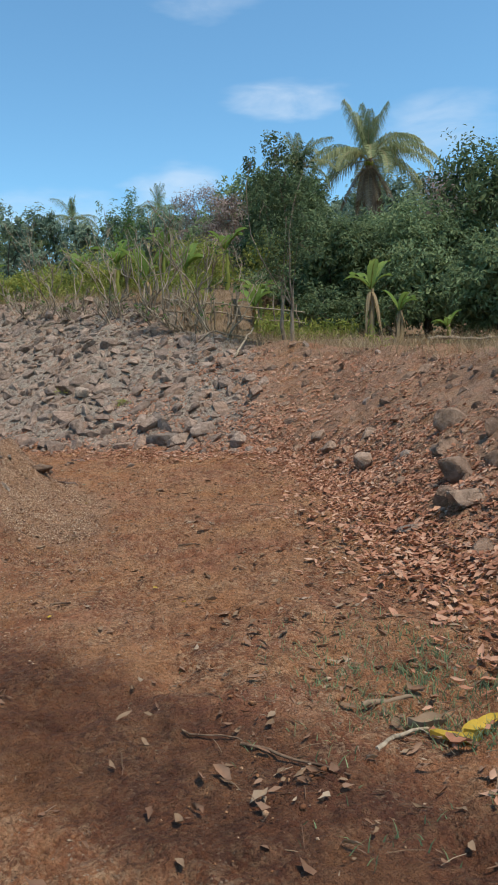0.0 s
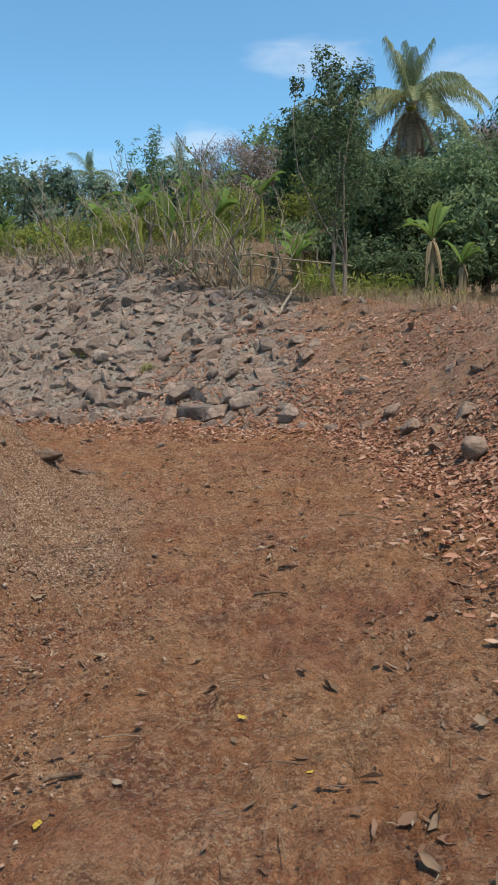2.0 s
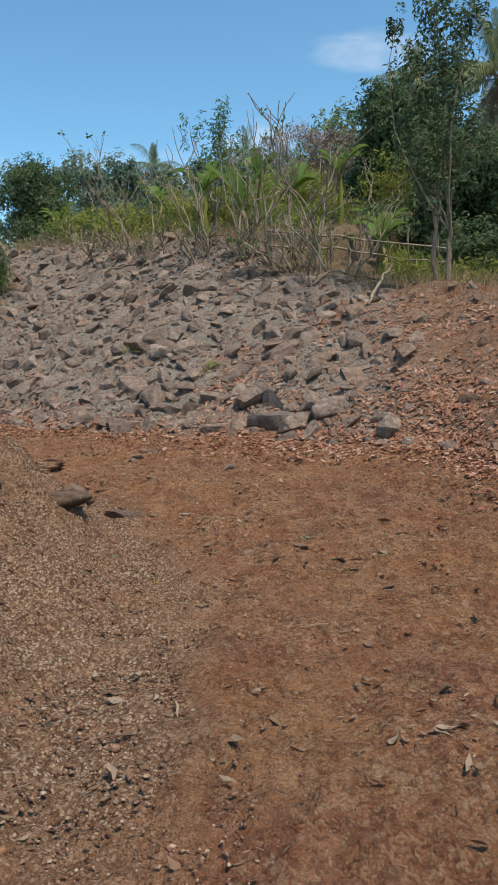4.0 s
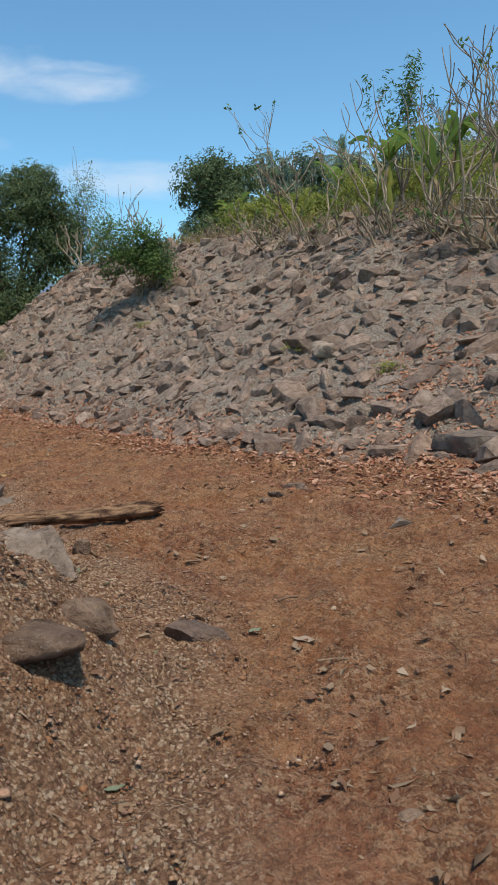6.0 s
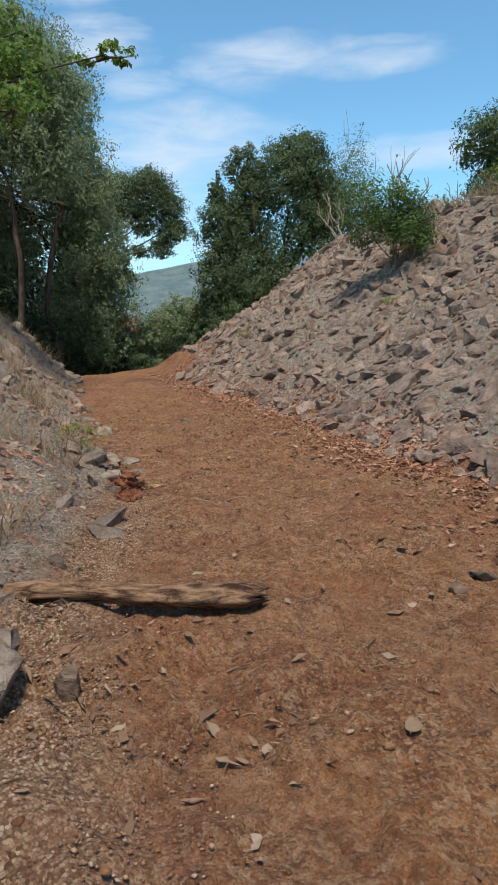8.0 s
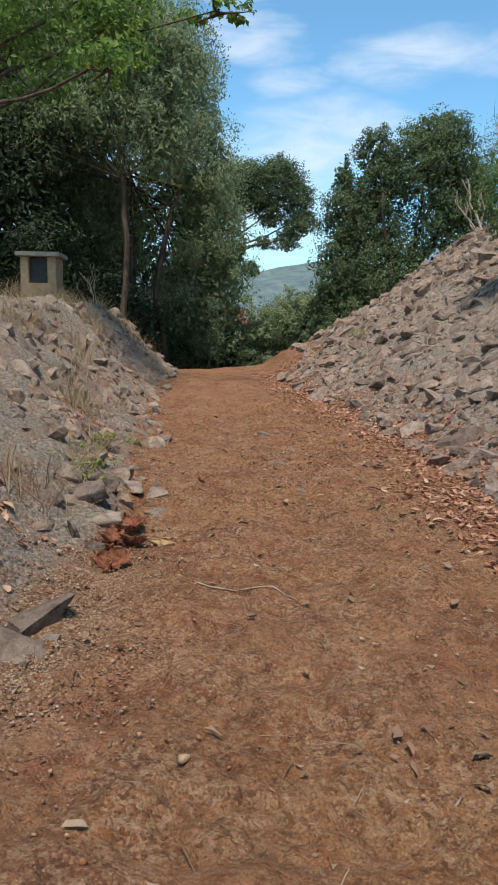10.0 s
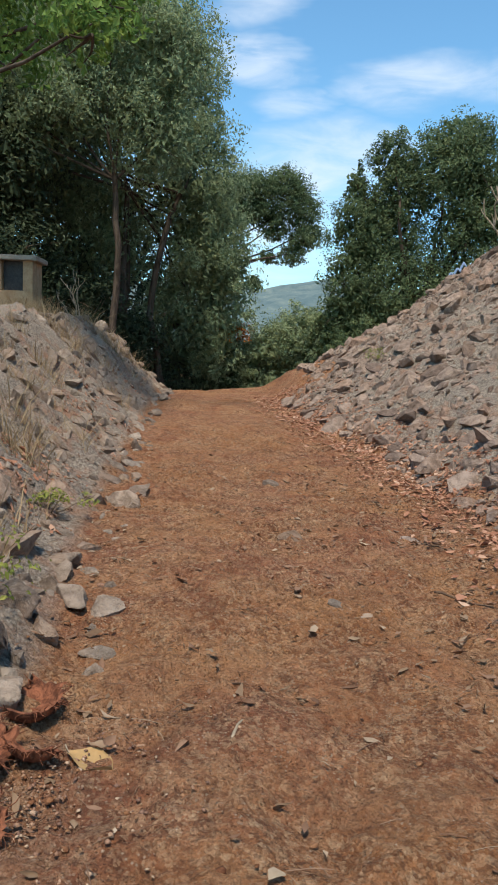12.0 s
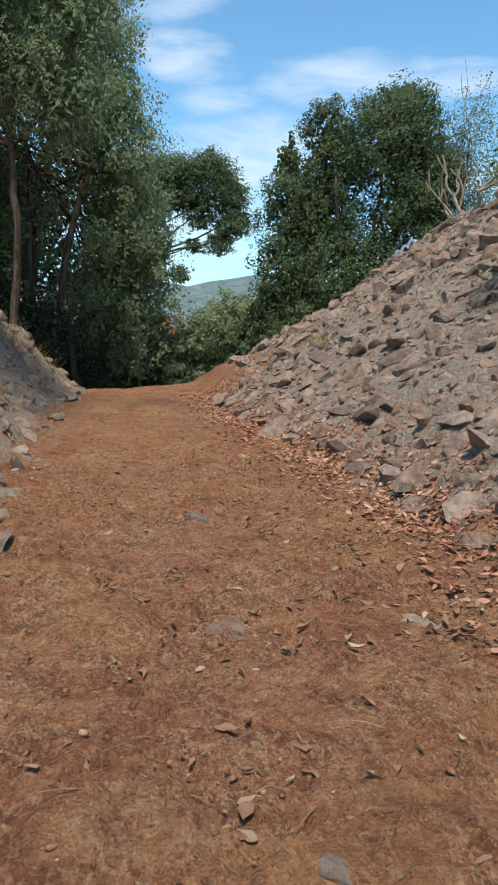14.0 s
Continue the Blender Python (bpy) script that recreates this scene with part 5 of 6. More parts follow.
# -- trees above the bank --
def build_right_trees():
    rng = np.random.default_rng(80)
    tree(1.25, 20.9, [(-0.15, 0, 1.9, 0.55, 0.5, 0.8), (-0.45, 0.2, 2.9, 0.62, 0.6, 0.8), (0.4, 0, 2.8, 0.6, 0.6, 0.8), (-0.55, 0, 3.9, 0.5, 0.5, 0.7), (0.35, 0.1, 3.9, 0.6, 0.55, 0.8), (0.1, 0, 4.7, 0.55, 0.5, 0.7), (0.7, 0.1, 4.9, 0.35, 0.35, 0.6), (-0.2, 0, 5.3, 0.35, 0.35, 0.6), (-0.85, 0, 5.0, 0.2, 0.2, 0.5)],
         4200, 0.15, GREEN_DARK, "slender dark green tree with an open leafy crown", 500, 0.055, BARK_GREY, 0.22, 0.1, 0.42, False, clump=0.5, stems=2)
    spots = ((1.8, 36.0, 2.4, 4.8), (4.0, 31.0, 3.0, 5.0), (7.5, 30.0, 3.2, 5.2), (10.5, 30.5, 3.6, 8.8), (13.5, 30.0, 3.6, 9.5), (7.5, 38.0, 3.6, 6.6), (3.2, 41.0, 2.8, 5.2), (11.0, 24.5, 2.4, 4.6), (8.8, 25.2, 2.0, 3.8))
    for k, (x, y, r, h) in enumerate(spots):
        tree(x, y, lobes_in(rng, 10, r * 0.8, r * 0.8, h * 0.16, h * 0.84, r * 0.46), 9000, 0.27, (GREEN_DARK, GREY_GREEN)[k % 3 == 2], "dense dark green broadleaf tree above the bank", 510 + k, 0.16, droop=0.35, fork=0.25)
    # low dark undergrowth in their shade
    for k, (x, y) in enumerate(((3.0, 27.5), (5.6, 27.0), (8.2, 27.5), (10.8, 27.2), (1.2, 30.5))):
        small_bush(x, y, 1.7, 1.9, 1500, 0.22, GREEN_DARK, "dark undergrowth below the trees", 530 + k, group="undergrowth below the trees")
    palm(8.35, 47.6, 15.0, 4.7, 25, 540, "tall coconut palm with yellowing fronds and hanging dead ones", 13, 0.26, count=96)
    palm(3.4, 42.0, 13.2, 2.6, 16, 541, "coconut palm half hidden behind trees", 3, 0.18)


def build_far_trees():
    rng = np.random.default_rng(90)
    for k in range(27):
        a = radians(-16 + k * 1.4)
        d = rng.uniform(62, 88)
        x, y = -math.sin(a) * d, math.cos(a) * d
        if x < -42:
            continue
        z = ground_at(x, y)
        top = 1.5 + d * rng.uniform(0.222, 0.256) - z
        r = rng.uniform(3.0, 4.6)
        tree(x, y, lobes_in(rng, 8, r, r, top * 0.2, top * 0.86, r * 0.5), 2800, 0.60, GREEN_HAZED, "distant treeline tree, haze tinted into its green", 600 + k, 0.25, group="distant treeline", fork=0.2, clump=0.42)
    for k, (x, y, z, L) in enumerate(((-9.1, 84.5, 21.0, 3.6), (-18.5, 82.9, 20.0, 3.4), (-14.5, 84, 17.5, 3.2), (-21.5, 80, 17.0, 3.2), (-24.5, 84, 17.5, 3.2), (2.0, 80, 15.5, 3.0))):
        palm(x, y, z, L * 1.05, 18, 640 + k, "distant coconut palm above the treeline", 4, 0.2, GREY_GREEN, "distant palms", 44)
    # leafless pinkish-grey trees
    for k, (x, y, h, r) in enumerate(((-4.1, 68, 19.6, 2.6), (-0.9, 59, 16.2, 2.4), (14.2, 52, 15.0, 2.6))):
        h -= ground_at(x, y)
        tree(x, y, lobes_in(rng, 9, r, r, h * 0.45, h * 0.95, r * 0.42), 5000, 0.6, PINK_TWIG, "leafless grey-pink tree in the distance", 660 + k, 0.16, BARK_GREY, 0.4, -0.2, 0.10, False, clump=0.7)
    tree(-16.7, 46.2, lobes_in(rng, 10, 2.3, 2.3, 3.5, 8.6, 1.5), 9000, 0.26, GREEN_DARK, "round dark green tree on the field's far edge", 670, 0.2)
    tree(0.0, 63.0, lobes_in(rng, 9, 4.0, 4.0, 4.0, 13.5, 2.3), 3000, 0.5, GREY_GREEN, "tall grey-green tree behind the others", 671, 0.2)


build_right_trees()
build_far_trees()


# -- end of the road --
def build_road_end():
    rng = np.random.default_rng(120)
    # creeper-clad bushy tree on the end of the stone bank
    tree(-23.3, 36.6, [(0, 0, 2.0, 2.3, 2.3, 1.9), (-1.1, -0.9, 3.9, 1.7, 1.7, 1.8), (1.1, 0.9, 4.2, 1.7, 1.7, 1.8), (0.4, 0.3, 6.3, 1.9, 1.9, 1.7), (1.3, 1.0, 6.6, 1.3, 1.3, 1.3), (-1.2, -1.0, 1.0, 1.9, 1.9, 1.6), (-0.9, -0.7, 5.6, 1.4, 1.4, 1.4), (-2.2, -1.6, 6.1, 0.5, 0.5, 1.0), (0.7, 0.6, 7.7, 1.4, 1.4, 1.0), (-1.0, -0.8, 7.0, 1.1, 1.1, 1.1), (-1.9, -1.6, 4.6, 1.2, 1.2, 1.5), (-1.9, -1.7, 2.6, 1.4, 1.4, 1.6), (1.7, 1.5, 5.2, 1.3, 1.3, 1.5)],
         46000, 0.150, GREEN_DARK, "broad bushy tree overgrown with creepers", 700, 0.22, droop=0.45, wide=0.5, fork=0.2, clump=0.26, per=60)
    small_bush(-20.6, 38.6, 1.7, 7.0, 7000, 0.15, GREY_GREEN, "tall twiggy shrub with small grey-green leaves", 701, "shrub", 0.3, 0.3)
    bare_shrub(-20.9, 39.2, 7.0, 702, "tall twiggy shrub against the sky", 5, 0.5, 0.035, 0.18, BARK_GREY)
    bare_shrub(-18.4, 34.4, 2.9, 703, "pale bare forked sapling on the bank top", 2, 0.1, 0.075, 0.25)
    bare_shrub(-15.6, 32.6, 1.3, 704, "leafless shrub on the bank top", 4, 0.3, 0.025, 0.5, BARK_GREY)
    # hedge of shrubs where the road drops away
    for k, (x, y, r, top) in enumerate(((-27.3, 34.6, 1.9, 3.7), (-25.6, 35.0, 1.8, 4.2), (-29.2, 34.2, 1.8, 3.0), (-31.2, 33.6, 1.9, 2.5), (-33.2, 32.6, 2.0, 2.6), (-28.8, 36.8, 2.2, 3.3), (-32.6, 36.2, 2.2, 2.7))):
        h = (top + 0.1 - ground_at(x, y) - 0.5 * r) / 0.85
        tree(x, y, lobes_in(rng, 12, r * 0.85, r * 0.85, 0.4, h * 0.85, r * 0.52), 11000, 0.16, GREEN_DARK if k % 2 else GREEN_SHADE, "dense leafy shrub where the road drops away", 710 + k, 0.08, droop=0.4, wide=0.5, group="shrubs at the end of the road", fork=0.15, stems=2, clump=0.28, per=50)
    small_bush(-30.2, 33.2, 0.9, 1.1, 500, 0.16, FLOWER, "shrub covered in orange blossom", 730, "flowering_shrub", z=1.75)
    # tall dark tree on the low bank, crown hanging to the road
    tall = [(-0.6, -1.2, 12.0, 3.0, 3.0, 2.6), (-2.0, -3.0, 9.0, 3.2, 3.2, 2.8), (0.3, 1.8, 8.6, 2.3, 2.3, 2.6), (0.8, 2.6, 6.2, 1.9, 1.9, 2.3), (0.9, 3.0, 4.0, 1.5, 1.5, 2.2), (-1.6, -0.6, 6.4, 2.4, 2.4, 2.3),
            (0.4, 3.3, 2.2, 1.3, 1.3, 1.8), (-1.5, -4.2, 12.5, 3.0, 3.0, 2.8), (-2.5, -5.6, 8.4, 2.6, 2.6, 2.6), (-1.0, 0.8, 13.6, 2.4, 2.4, 2.2), (0.2, 1.2, 11.0, 2.2, 2.2, 2.2), (-3, -7.5, 11, 3, 3, 3), (-4, -9.5, 8, 3, 3, 3), (-0.6, 2.0, 3.4, 1.6, 1.6, 2.2)]
    tree(-31.0, 29.0, [(a, b, c, d * 1.18, e * 1.18, f * 1.18) for a, b, c, d, e, f in tall], 84000, 0.205, GREEN_SHADE, "tall dark tree with dense drooping foliage", 740, 0.13, droop=0.7, wide=0.42, fork=0.6, z=-0.6, clump=0.24, stems=3, per=70)
    tree(-27.0, 25.8, [(0.8, 0.9, 6.4, 1.7, 1.7, 1.8), (1.1, 1.2, 8.6, 1.8, 1.8, 1.8), (-1.0, -1.1, 7.6, 2.3, 2.3, 2.2), (0, 0, 10.4, 2.3, 2.3, 2.0), (-2.0, -2.2, 10.2, 2.5, 2.5, 2.3), (-2.6, -2.8, 6.6, 2.1, 2.1, 2.2), (-3.8, -4.0, 8.6, 2.2, 2.2, 2.2)],
         42000, 0.175, GREEN_SHADE, "dark tree with a bare grey trunk on the bank", 744, 0.11, BARK, 0.5, 0.6, 0.42, clump=0.25, per=60)
    # growth behind and below, coloured dark to stand for the canopy's shadow
    tree(-36.5, 27.0, lobes_in(rng, 10, 3.5, 3.5, 1.5, 10, 2.3), 9000, 0.35, GREEN_SHADOWED, "tree behind the low bank, leaves darkened for shade", 741, 0.28, droop=0.6, z=-0.5)
    tree(-37.5, 31.5, lobes_in(rng, 10, 3.0, 3.0, 0.5, 9, 2.2), 4000, 0.35, GREEN_SHADOWED, "tree behind the low bank, leaves darkened for shade", 742, 0.25, droop=0.6, z=-2)
    tree(-30.5, 21.5, lobes_in(rng, 10, 3.0, 3.0, 2.5, 11, 2.2), 10000, 0.32, GREEN_SHADOWED, "tree behind the low bank, leaves darkened for shade", 743, 0.28, droop=0.6)
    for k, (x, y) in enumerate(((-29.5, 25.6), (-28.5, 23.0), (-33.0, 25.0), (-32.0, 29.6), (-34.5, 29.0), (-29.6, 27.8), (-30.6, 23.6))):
        small_bush(x, y, 2.1, 3.6, 3000, 0.24, GREEN_SHADOWED, "undergrowth below the tall tree, leaves darkened for shade", 750 + k, group="shaded undergrowth")
    # bough of big bright leaves reaching over the low bank
    tree(-24.5, 17.5, [(6.6, 3.2, 4.6, 0.9, 0.9, 0.6), (5.4, 3.7, 5.6, 1.2, 1.2, 0.8), (4.4, 3.8, 6.6, 1.5, 1.5, 1.1), (6.6, 6.0, 6.4, 0.8, 0.8, 0.3), (2.6, 2.5, 5.6, 1.7, 1.7, 1.4), (4.2, 2.6, 7.8, 1.6, 1.6, 1.2), (1.0, 2.0, 7.4, 1.8, 1.8, 1.6)],
         6000, 0.24, BANANA, "broad-leaved tree reaching over the low bank", 760, 0.16, droop=0.5, wide=0.55, solid=False, fork=0.5)
    # umbrella-shaped tree in the gap
    foot = np.array([-48.6, 41.6, -3.5])
    pads = ((-45.9, 45.2, 12.4, 2.3, 1.3), (-44.4, 47.1, 12.7, 2.0, 1.3), (-43.6, 48.0, 11.2, 1.7, 1.5), (-43.3, 48.4, 9.5, 1.5, 1.3), (-43.9, 47.7, 8.2, 1.1, 0.9), (-45.5, 45.7, 6.2, 0.8, 0.7), (-46.5, 44.3, 10.7, 1.8, 1.4), (-47.6, 43.0, 9.0, 2.0, 1.8), (-47.0, 43.6, 6.6, 1.2, 0.8), (-44.9, 46.4, 8.0, 0.7, 0.5), (-45.0, 46.3, 11.0, 1.6, 1.0), (-46.9, 43.9, 12.2, 1.8, 1.3), (-44.7, 46.7, 9.9, 1.2, 1.0), (-45.8, 45.3, 10.9, 1.4, 1.0))
    tree(foot[0], foot[1], [(x - foot[0], y - foot[1], z - foot[2], r, r, h) for x, y, z, r, h in pads],
         30000, 0.22, GREEN_DARK, "spreading tree with rounded foliage pads and bare limbs", 770, 0.26, droop=0.2, fork=0.62, z=foot[2], clump=0.28)
    # wooded hill across the valley, its haze carried by the colour
    n = 60
    g = Geo()
    xs = np.linspace(-1, 1, n)
    prof = 55.5 + 2.0 * np.sin(xs * 9 + 0.6) + 1.2 * np.sin(xs * 23) + 1.6 * bumps(xs * 40, xs * 0, 9)
    d = np.array([-0.75, 0.66]) * 520
    s = np.array([0.66, 0.75]) * 420
    rows = []
    for u in np.linspace(0, 1, 14):
        c = d[None] * (1 - 0.35 * (1 - u)) + s[None] * xs[:, None]
        rows.append(np.concatenate([c, (prof * u ** 0.8 - 6 + 3.0 * bumps(xs * 30 + u * 9, xs * 0 + u * 11, 10) * u)[:, None]], 1))
    v = np.stack(rows, 0).reshape(-1, 3)
    q = (np.arange(13)[:, None] * n + np.arange(n - 1)[None]).ravel()
    g.add(v, np.stack([q, q + 1, q + n + 1, q + n], 1))
    tagged(part("backdrop_hill", g, HILL_HAZED), "wooded hill across the valley, haze tinted into its colour", "hill", kind="structure")


build_road_end()

# ---- loose things ----
def rock(x, y, size, label, seed, mat=None, sink=0.3, tilt=0.0, name="rock", rz=0.0, category="rock", group=""):
    """A single larger rock: faceted, worn, partly sunk."""
    rng = np.random.default_rng(seed)
    g = Geo()
    if name == "rock":
        v, f = rock_points(3, rng, 9, 0.8)
    else:
        v, f = BALL[3]
        v = np.sign(v) * np.abs(v) ** 0.42
        for _ in range(9):
            n = unit(rng.normal(size=3))
            v = v - np.maximum(v @ n - rng.uniform(0.7, 0.95), 0)[:, None] * n
        v = v * (1 + 0.10 * bumps(v[:, 0] * 1.9 + seed, v[:, 1] * 1.9 + v[:, 2], 43) + 0.05 * bumps(v[:, 0] * 5 + v[:, 2] * 2, v[:, 1] * 5 + seed, 44))[:, None]
    v = v / np.abs(v).max(0)
    v = v * np.array(size) / 2
    v = v @ turn(0, tilt, 0).T
    g.add(v, f)
    z = ground_at(x, y) + size[2] * (0.5 - sink)
    ob = part(name, g, mat or STONE, smooth=name != "rock" or mat in (STONE_BLUE, STONE_PALE, STONE_EARTH))
    ob.matrix_world = pose(x, y, z, 0, 0, rz)
    return tagged(ob, label, category, group)


# two flat slabs at the foot of the stone bank, and boulders about
rock(-1.95, 17.25, (0.92, 0.62, 0.36), "large flat grey slab resting at the bank foot", 801, STONE_BLUE, 0.30, 0.06, "stone_slab", 20)
rock(-1.10, 17.15, (0.70, 0.55, 0.36), "squarish grey block beside the flat slab", 802, STONE, 0.34, -0.1, "stone_block", 5)
rock(-2.50, 17.95, (0.7, 0.45, 0.6), "tilted pointed stone behind the slab", 803, STONE, 0.3, 0.5, "rock", 40)
rock(-1.05, 18.9, (0.42, 0.38, 0.38), "rounded brown boulder on the leafy slope", 804, STONE_EARTH, 0.25)
rock(1.45, 14.6, (0.60, 0.45, 0.40), "brown stone at the bend of the bank", 805, STONE_EARTH, 0.4, 0, "rock", 30)
rock(-5.16, 20.95, (0.62, 0.45, 0.45), "rounded dark boulder standing out of the bank", 806, STONE, 0.22)
rock(-4.64, 20.6, (0.45, 0.36, 0.36), "pale boulder standing out of the bank", 807, STONE_PALE, 0.22)
rock(2.55, 9.6, (0.55, 0.38, 0.34), "weathered grey rock half sunk in leaves", 808, STONE_EARTH, 0.3, 0.2, rz=50)
rock(2.35, 8.3, (0.6, 0.4, 0.38), "dark grey rock half sunk in the leafy slope", 809, STONE_EARTH, 0.38, 0.2, rz=60)
rock(2.05, 6.9, (0.55, 0.4, 0.34), "angular grey rock on the earthy slope", 810, STONE_EARTH, 0.3, 0.2, rz=20)
rock(2.6, 7.4, (0.5, 0.4, 0.3), "angular grey rock on the earthy slope", 811, STONE_EARTH, 0.3, 0.1, rz=80)
rock(2.2, 5.9, (0.7, 0.4, 0.25), "flat rock in the earthy slope", 812, STONE_EARTH, 0.45, 0.2, rz=70)
rock(-3.71, 15.69, (0.34, 0.24, 0.16), "flat brown stone set in the road", 813, STONE, 0.66)
rock(-10.09, 19.07, (0.34, 0.26, 0.15), "flat grey stone set in the road", 814, STONE_BROWN, 0.58, rz=20)
rock(-9.59, 19.99, (0.30, 0.26, 0.14), "flat brown stone set in the road", 830, STONE, 0.62, rz=60)
rock(-8.50, 18.02, (0.15, 0.12, 0.08), "small grey stone set in the road", 831, STONE_BLUE, 0.6)
rock(-8.41, 18.14, (0.15, 0.11, 0.07), "small tan stone set in the road", 832, STONE_PALE, 0.6)
rock(-12.19, 20.45, (0.32, 0.26, 0.14), "flat pinkish stone set in the road", 833, STONE_PALE, 0.6)
rock(-3.74, 15.27, (0.24, 0.18, 0.10), "flat pale stone at the leafy road edge", 834, STONE_PALE, 0.62)
rock(-3.77, 14.9, (0.16, 0.12, 0.08), "small red-brown stone on the road", 835, STONE_BROWN, 0.55)
rock(-1.34, 10.60, (0.12, 0.10, 0.07), "small red-brown stone on the road", 836, STONE_BROWN, 0.45)
rock(-1.68, 10.37, (0.12, 0.07, 0.05), "small dark brown stone on the road", 837, STONE_BROWN, 0.4)
rock(-0.52, 7.63, (0.15, 0.11, 0.07), "small brown stone on the road", 838, STONE_BROWN, 0.5)
rock(1.81, 11.11, (0.50, 0.40, 0.36), "angular grey rock among fallen leaves", 839, STONE_EARTH, 0.35, 0.2, rz=30)
rock(2.09, 12.76, (0.46, 0.36, 0.34), "angular grey rock among fallen leaves", 840, STONE_EARTH, 0.35, 0.2, rz=110)
rock(1.53, 13.42, (0.42, 0.34, 0.30), "earthy brown rock at the slope foot", 841, STONE_EARTH, 0.4, 0.1)
rock(2.95, 10.6, (0.62, 0.44, 0.40), "large tilted grey rock on the leafy slope", 842, STONE_EARTH, 0.35, 0.35, rz=45)
rock(3.1, 9.2, (0.40, 0.32, 0.30), "grey rock on the earthy slope", 843, STONE_EARTH, 0.35, 0.2)
rock(-4.32, 12.62, (0.17, 0.13, 0.20), "small upright dark stone on the gravel heap", 844, STONE_BROWN, 0.3, 0.2)
rock(-4.02, 11.72, (0.50, 0.42, 0.32), "pale grey block on the gravel heap", 845, STONE_PALE, 0.4, 0.1, rz=70)
rock(-5.55, 12.55, (0.50, 0.40, 0.32), "pale grey block on the gravel heap", 846, STONE_PALE, 0.4, 0.2, rz=130)
rock(-3.5, 9.7, (0.40, 0.30, 0.26), "pale grey block on the gravel heap", 847, STONE_PALE, 0.4, 0.2, rz=20)
rock(-2.31, 14.21, (0.36, 0.3, 0.2), "flat pale stone at the road edge", 815, STONE_PALE, 0.62)
rock(-3.05, 10.38, (0.44, 0.28, 0.13), "flat dark slab propped on the gravel mound", 818, STONE_BROWN, 0.45, 0.04, "stone_slab", 20)
rock(-3.10, 10.80, (0.34, 0.27, 0.24), "brown weathered boulder beside the dark slab", 816, STONE_BROWN, 0.42, 0, rz=25)
rock(-2.91, 11.47, (0.34, 0.24, 0.20), "angular brown stone with a pale broken edge", 817, STONE, 0.5, 0.1, rz=-20)
rock(-4.62, 12.42, (0.62, 0.50, 0.36), "pale dusty boulder bedded in the gravel heap", 819, STONE_PALE, 0.50, 0.1, rz=15)
rock(-6.55, 14.45, (0.42, 0.34, 0.26), "pale grey stone bedded in the gravel heap", 820, STONE_PALE, 0.45, 0.1, rz=50)
rock(-9.20, 16.22, (0.42, 0.32, 0.26), "smooth blue-grey boulder at the bank foot", 822, STONE_BLUE, 0.25, rz=30)
rock(-8.62, 15.85, (0.38, 0.32, 0.26), "smooth dark blue-grey boulder at the bank foot", 823, STONE_BLUE, 0.25)
rock(-9.40, 16.64, (0.36, 0.24, 0.15), "smooth grey stone at the road edge", 824, STONE_PALE, 0.4, rz=20)
rock(-10.15, 16.94, (0.30, 0.22, 0.16), "pale stone at the road edge", 825, STONE_PALE, 0.35, rz=70)
rock(-8.38, 15.86, (0.34, 0.28, 0.18), "pale flat stone at the bank foot", 826, STONE_PALE, 0.35, rz=50)
rock(-7.85, 15.45, (0.22, 0.20, 0.16), "rounded pale stone between coconut husks", 827, STONE_PALE, 0.3)


def build_log():
    """Built upright along z, then laid down."""
    rng = np.random.default_rng(830)
    n, sides, length = 60, 36, 1.43
    t = np.linspace(0, 1, n)[:, None]
    ang = np.linspace(0, 2 * np.pi, sides, endpoint=False)[None]
    r = (0.058 + 0.020 * t) * (1 + 0.10 * np.sin(t * 7 + 1)) * np.clip((1 - t) * 7 + 0.5, 0, 1)
    twist = ang + 0.5 * t
    grain = 0.10 * np.sin(twist * 4 + 1.2 * np.sin(t * 5)) + 0.06 * np.sin(twist * 9 + 2 * np.sin(t * 11)) + 0.05 * np.sin(twist * 17 + 3 * np.sin(t * 7))
    flake = 0.07 * (bumps(ang * 3 + 0 * t, t * 9 + 0 * ang, 55) > 0.15)
    rr = r * (1 + grain + flake + rng.normal(0, 0.015, (n, sides)))
    x = rr * np.cos(ang) + 0.035 * np.sin(t * 5.0)
    y = rr * np.sin(ang) * 0.85 + 0.012 * np.sin(t * 8.0)
    z = t * length + 0 * ang
    z[-4:] += rng.uniform(-0.05, 0.06, (1, sides)) * np.array([[0.2], [0.5], [0.8], [1.0]])
    v = np.stack([x, y, z], -1)
    g = Geo()
    i = np.arange(n - 1)[:, None] * sides
    j = np.arange(sides)[None]
    k = (j + 1) % sides
    g.add(v.reshape(-1, 3), np.stack([i + j, i + k, i + sides + k, i + sides + j], -1).reshape(-1, 4))
    for ring, c in ((v[0], v[0].mean(0)), (v[-1], v[-1].mean(0) - (0, 0, 0.04))):
        g.add(np.concatenate([ring, [c]]), np.array([(q, (q + 1) % sides, sides) for q in range(sides)]))
    ob = tagged(part("log", g, WOOD_OLD), "weathered brown log with a splintered end lying on gravel", "log")
    a = Vector((-5.50, 12.98, min(ground_at(-5.50, 12.98), 0.04) + 0.05))
    b = Vector((-4.36, 13.86, ground_at(-4.36, 13.86) + 0.03))
    ob.matrix_world = Matrix.Translation(a) @ (b - a).to_track_quat("Z", "Y").to_matrix().to_4x4()


build_log()


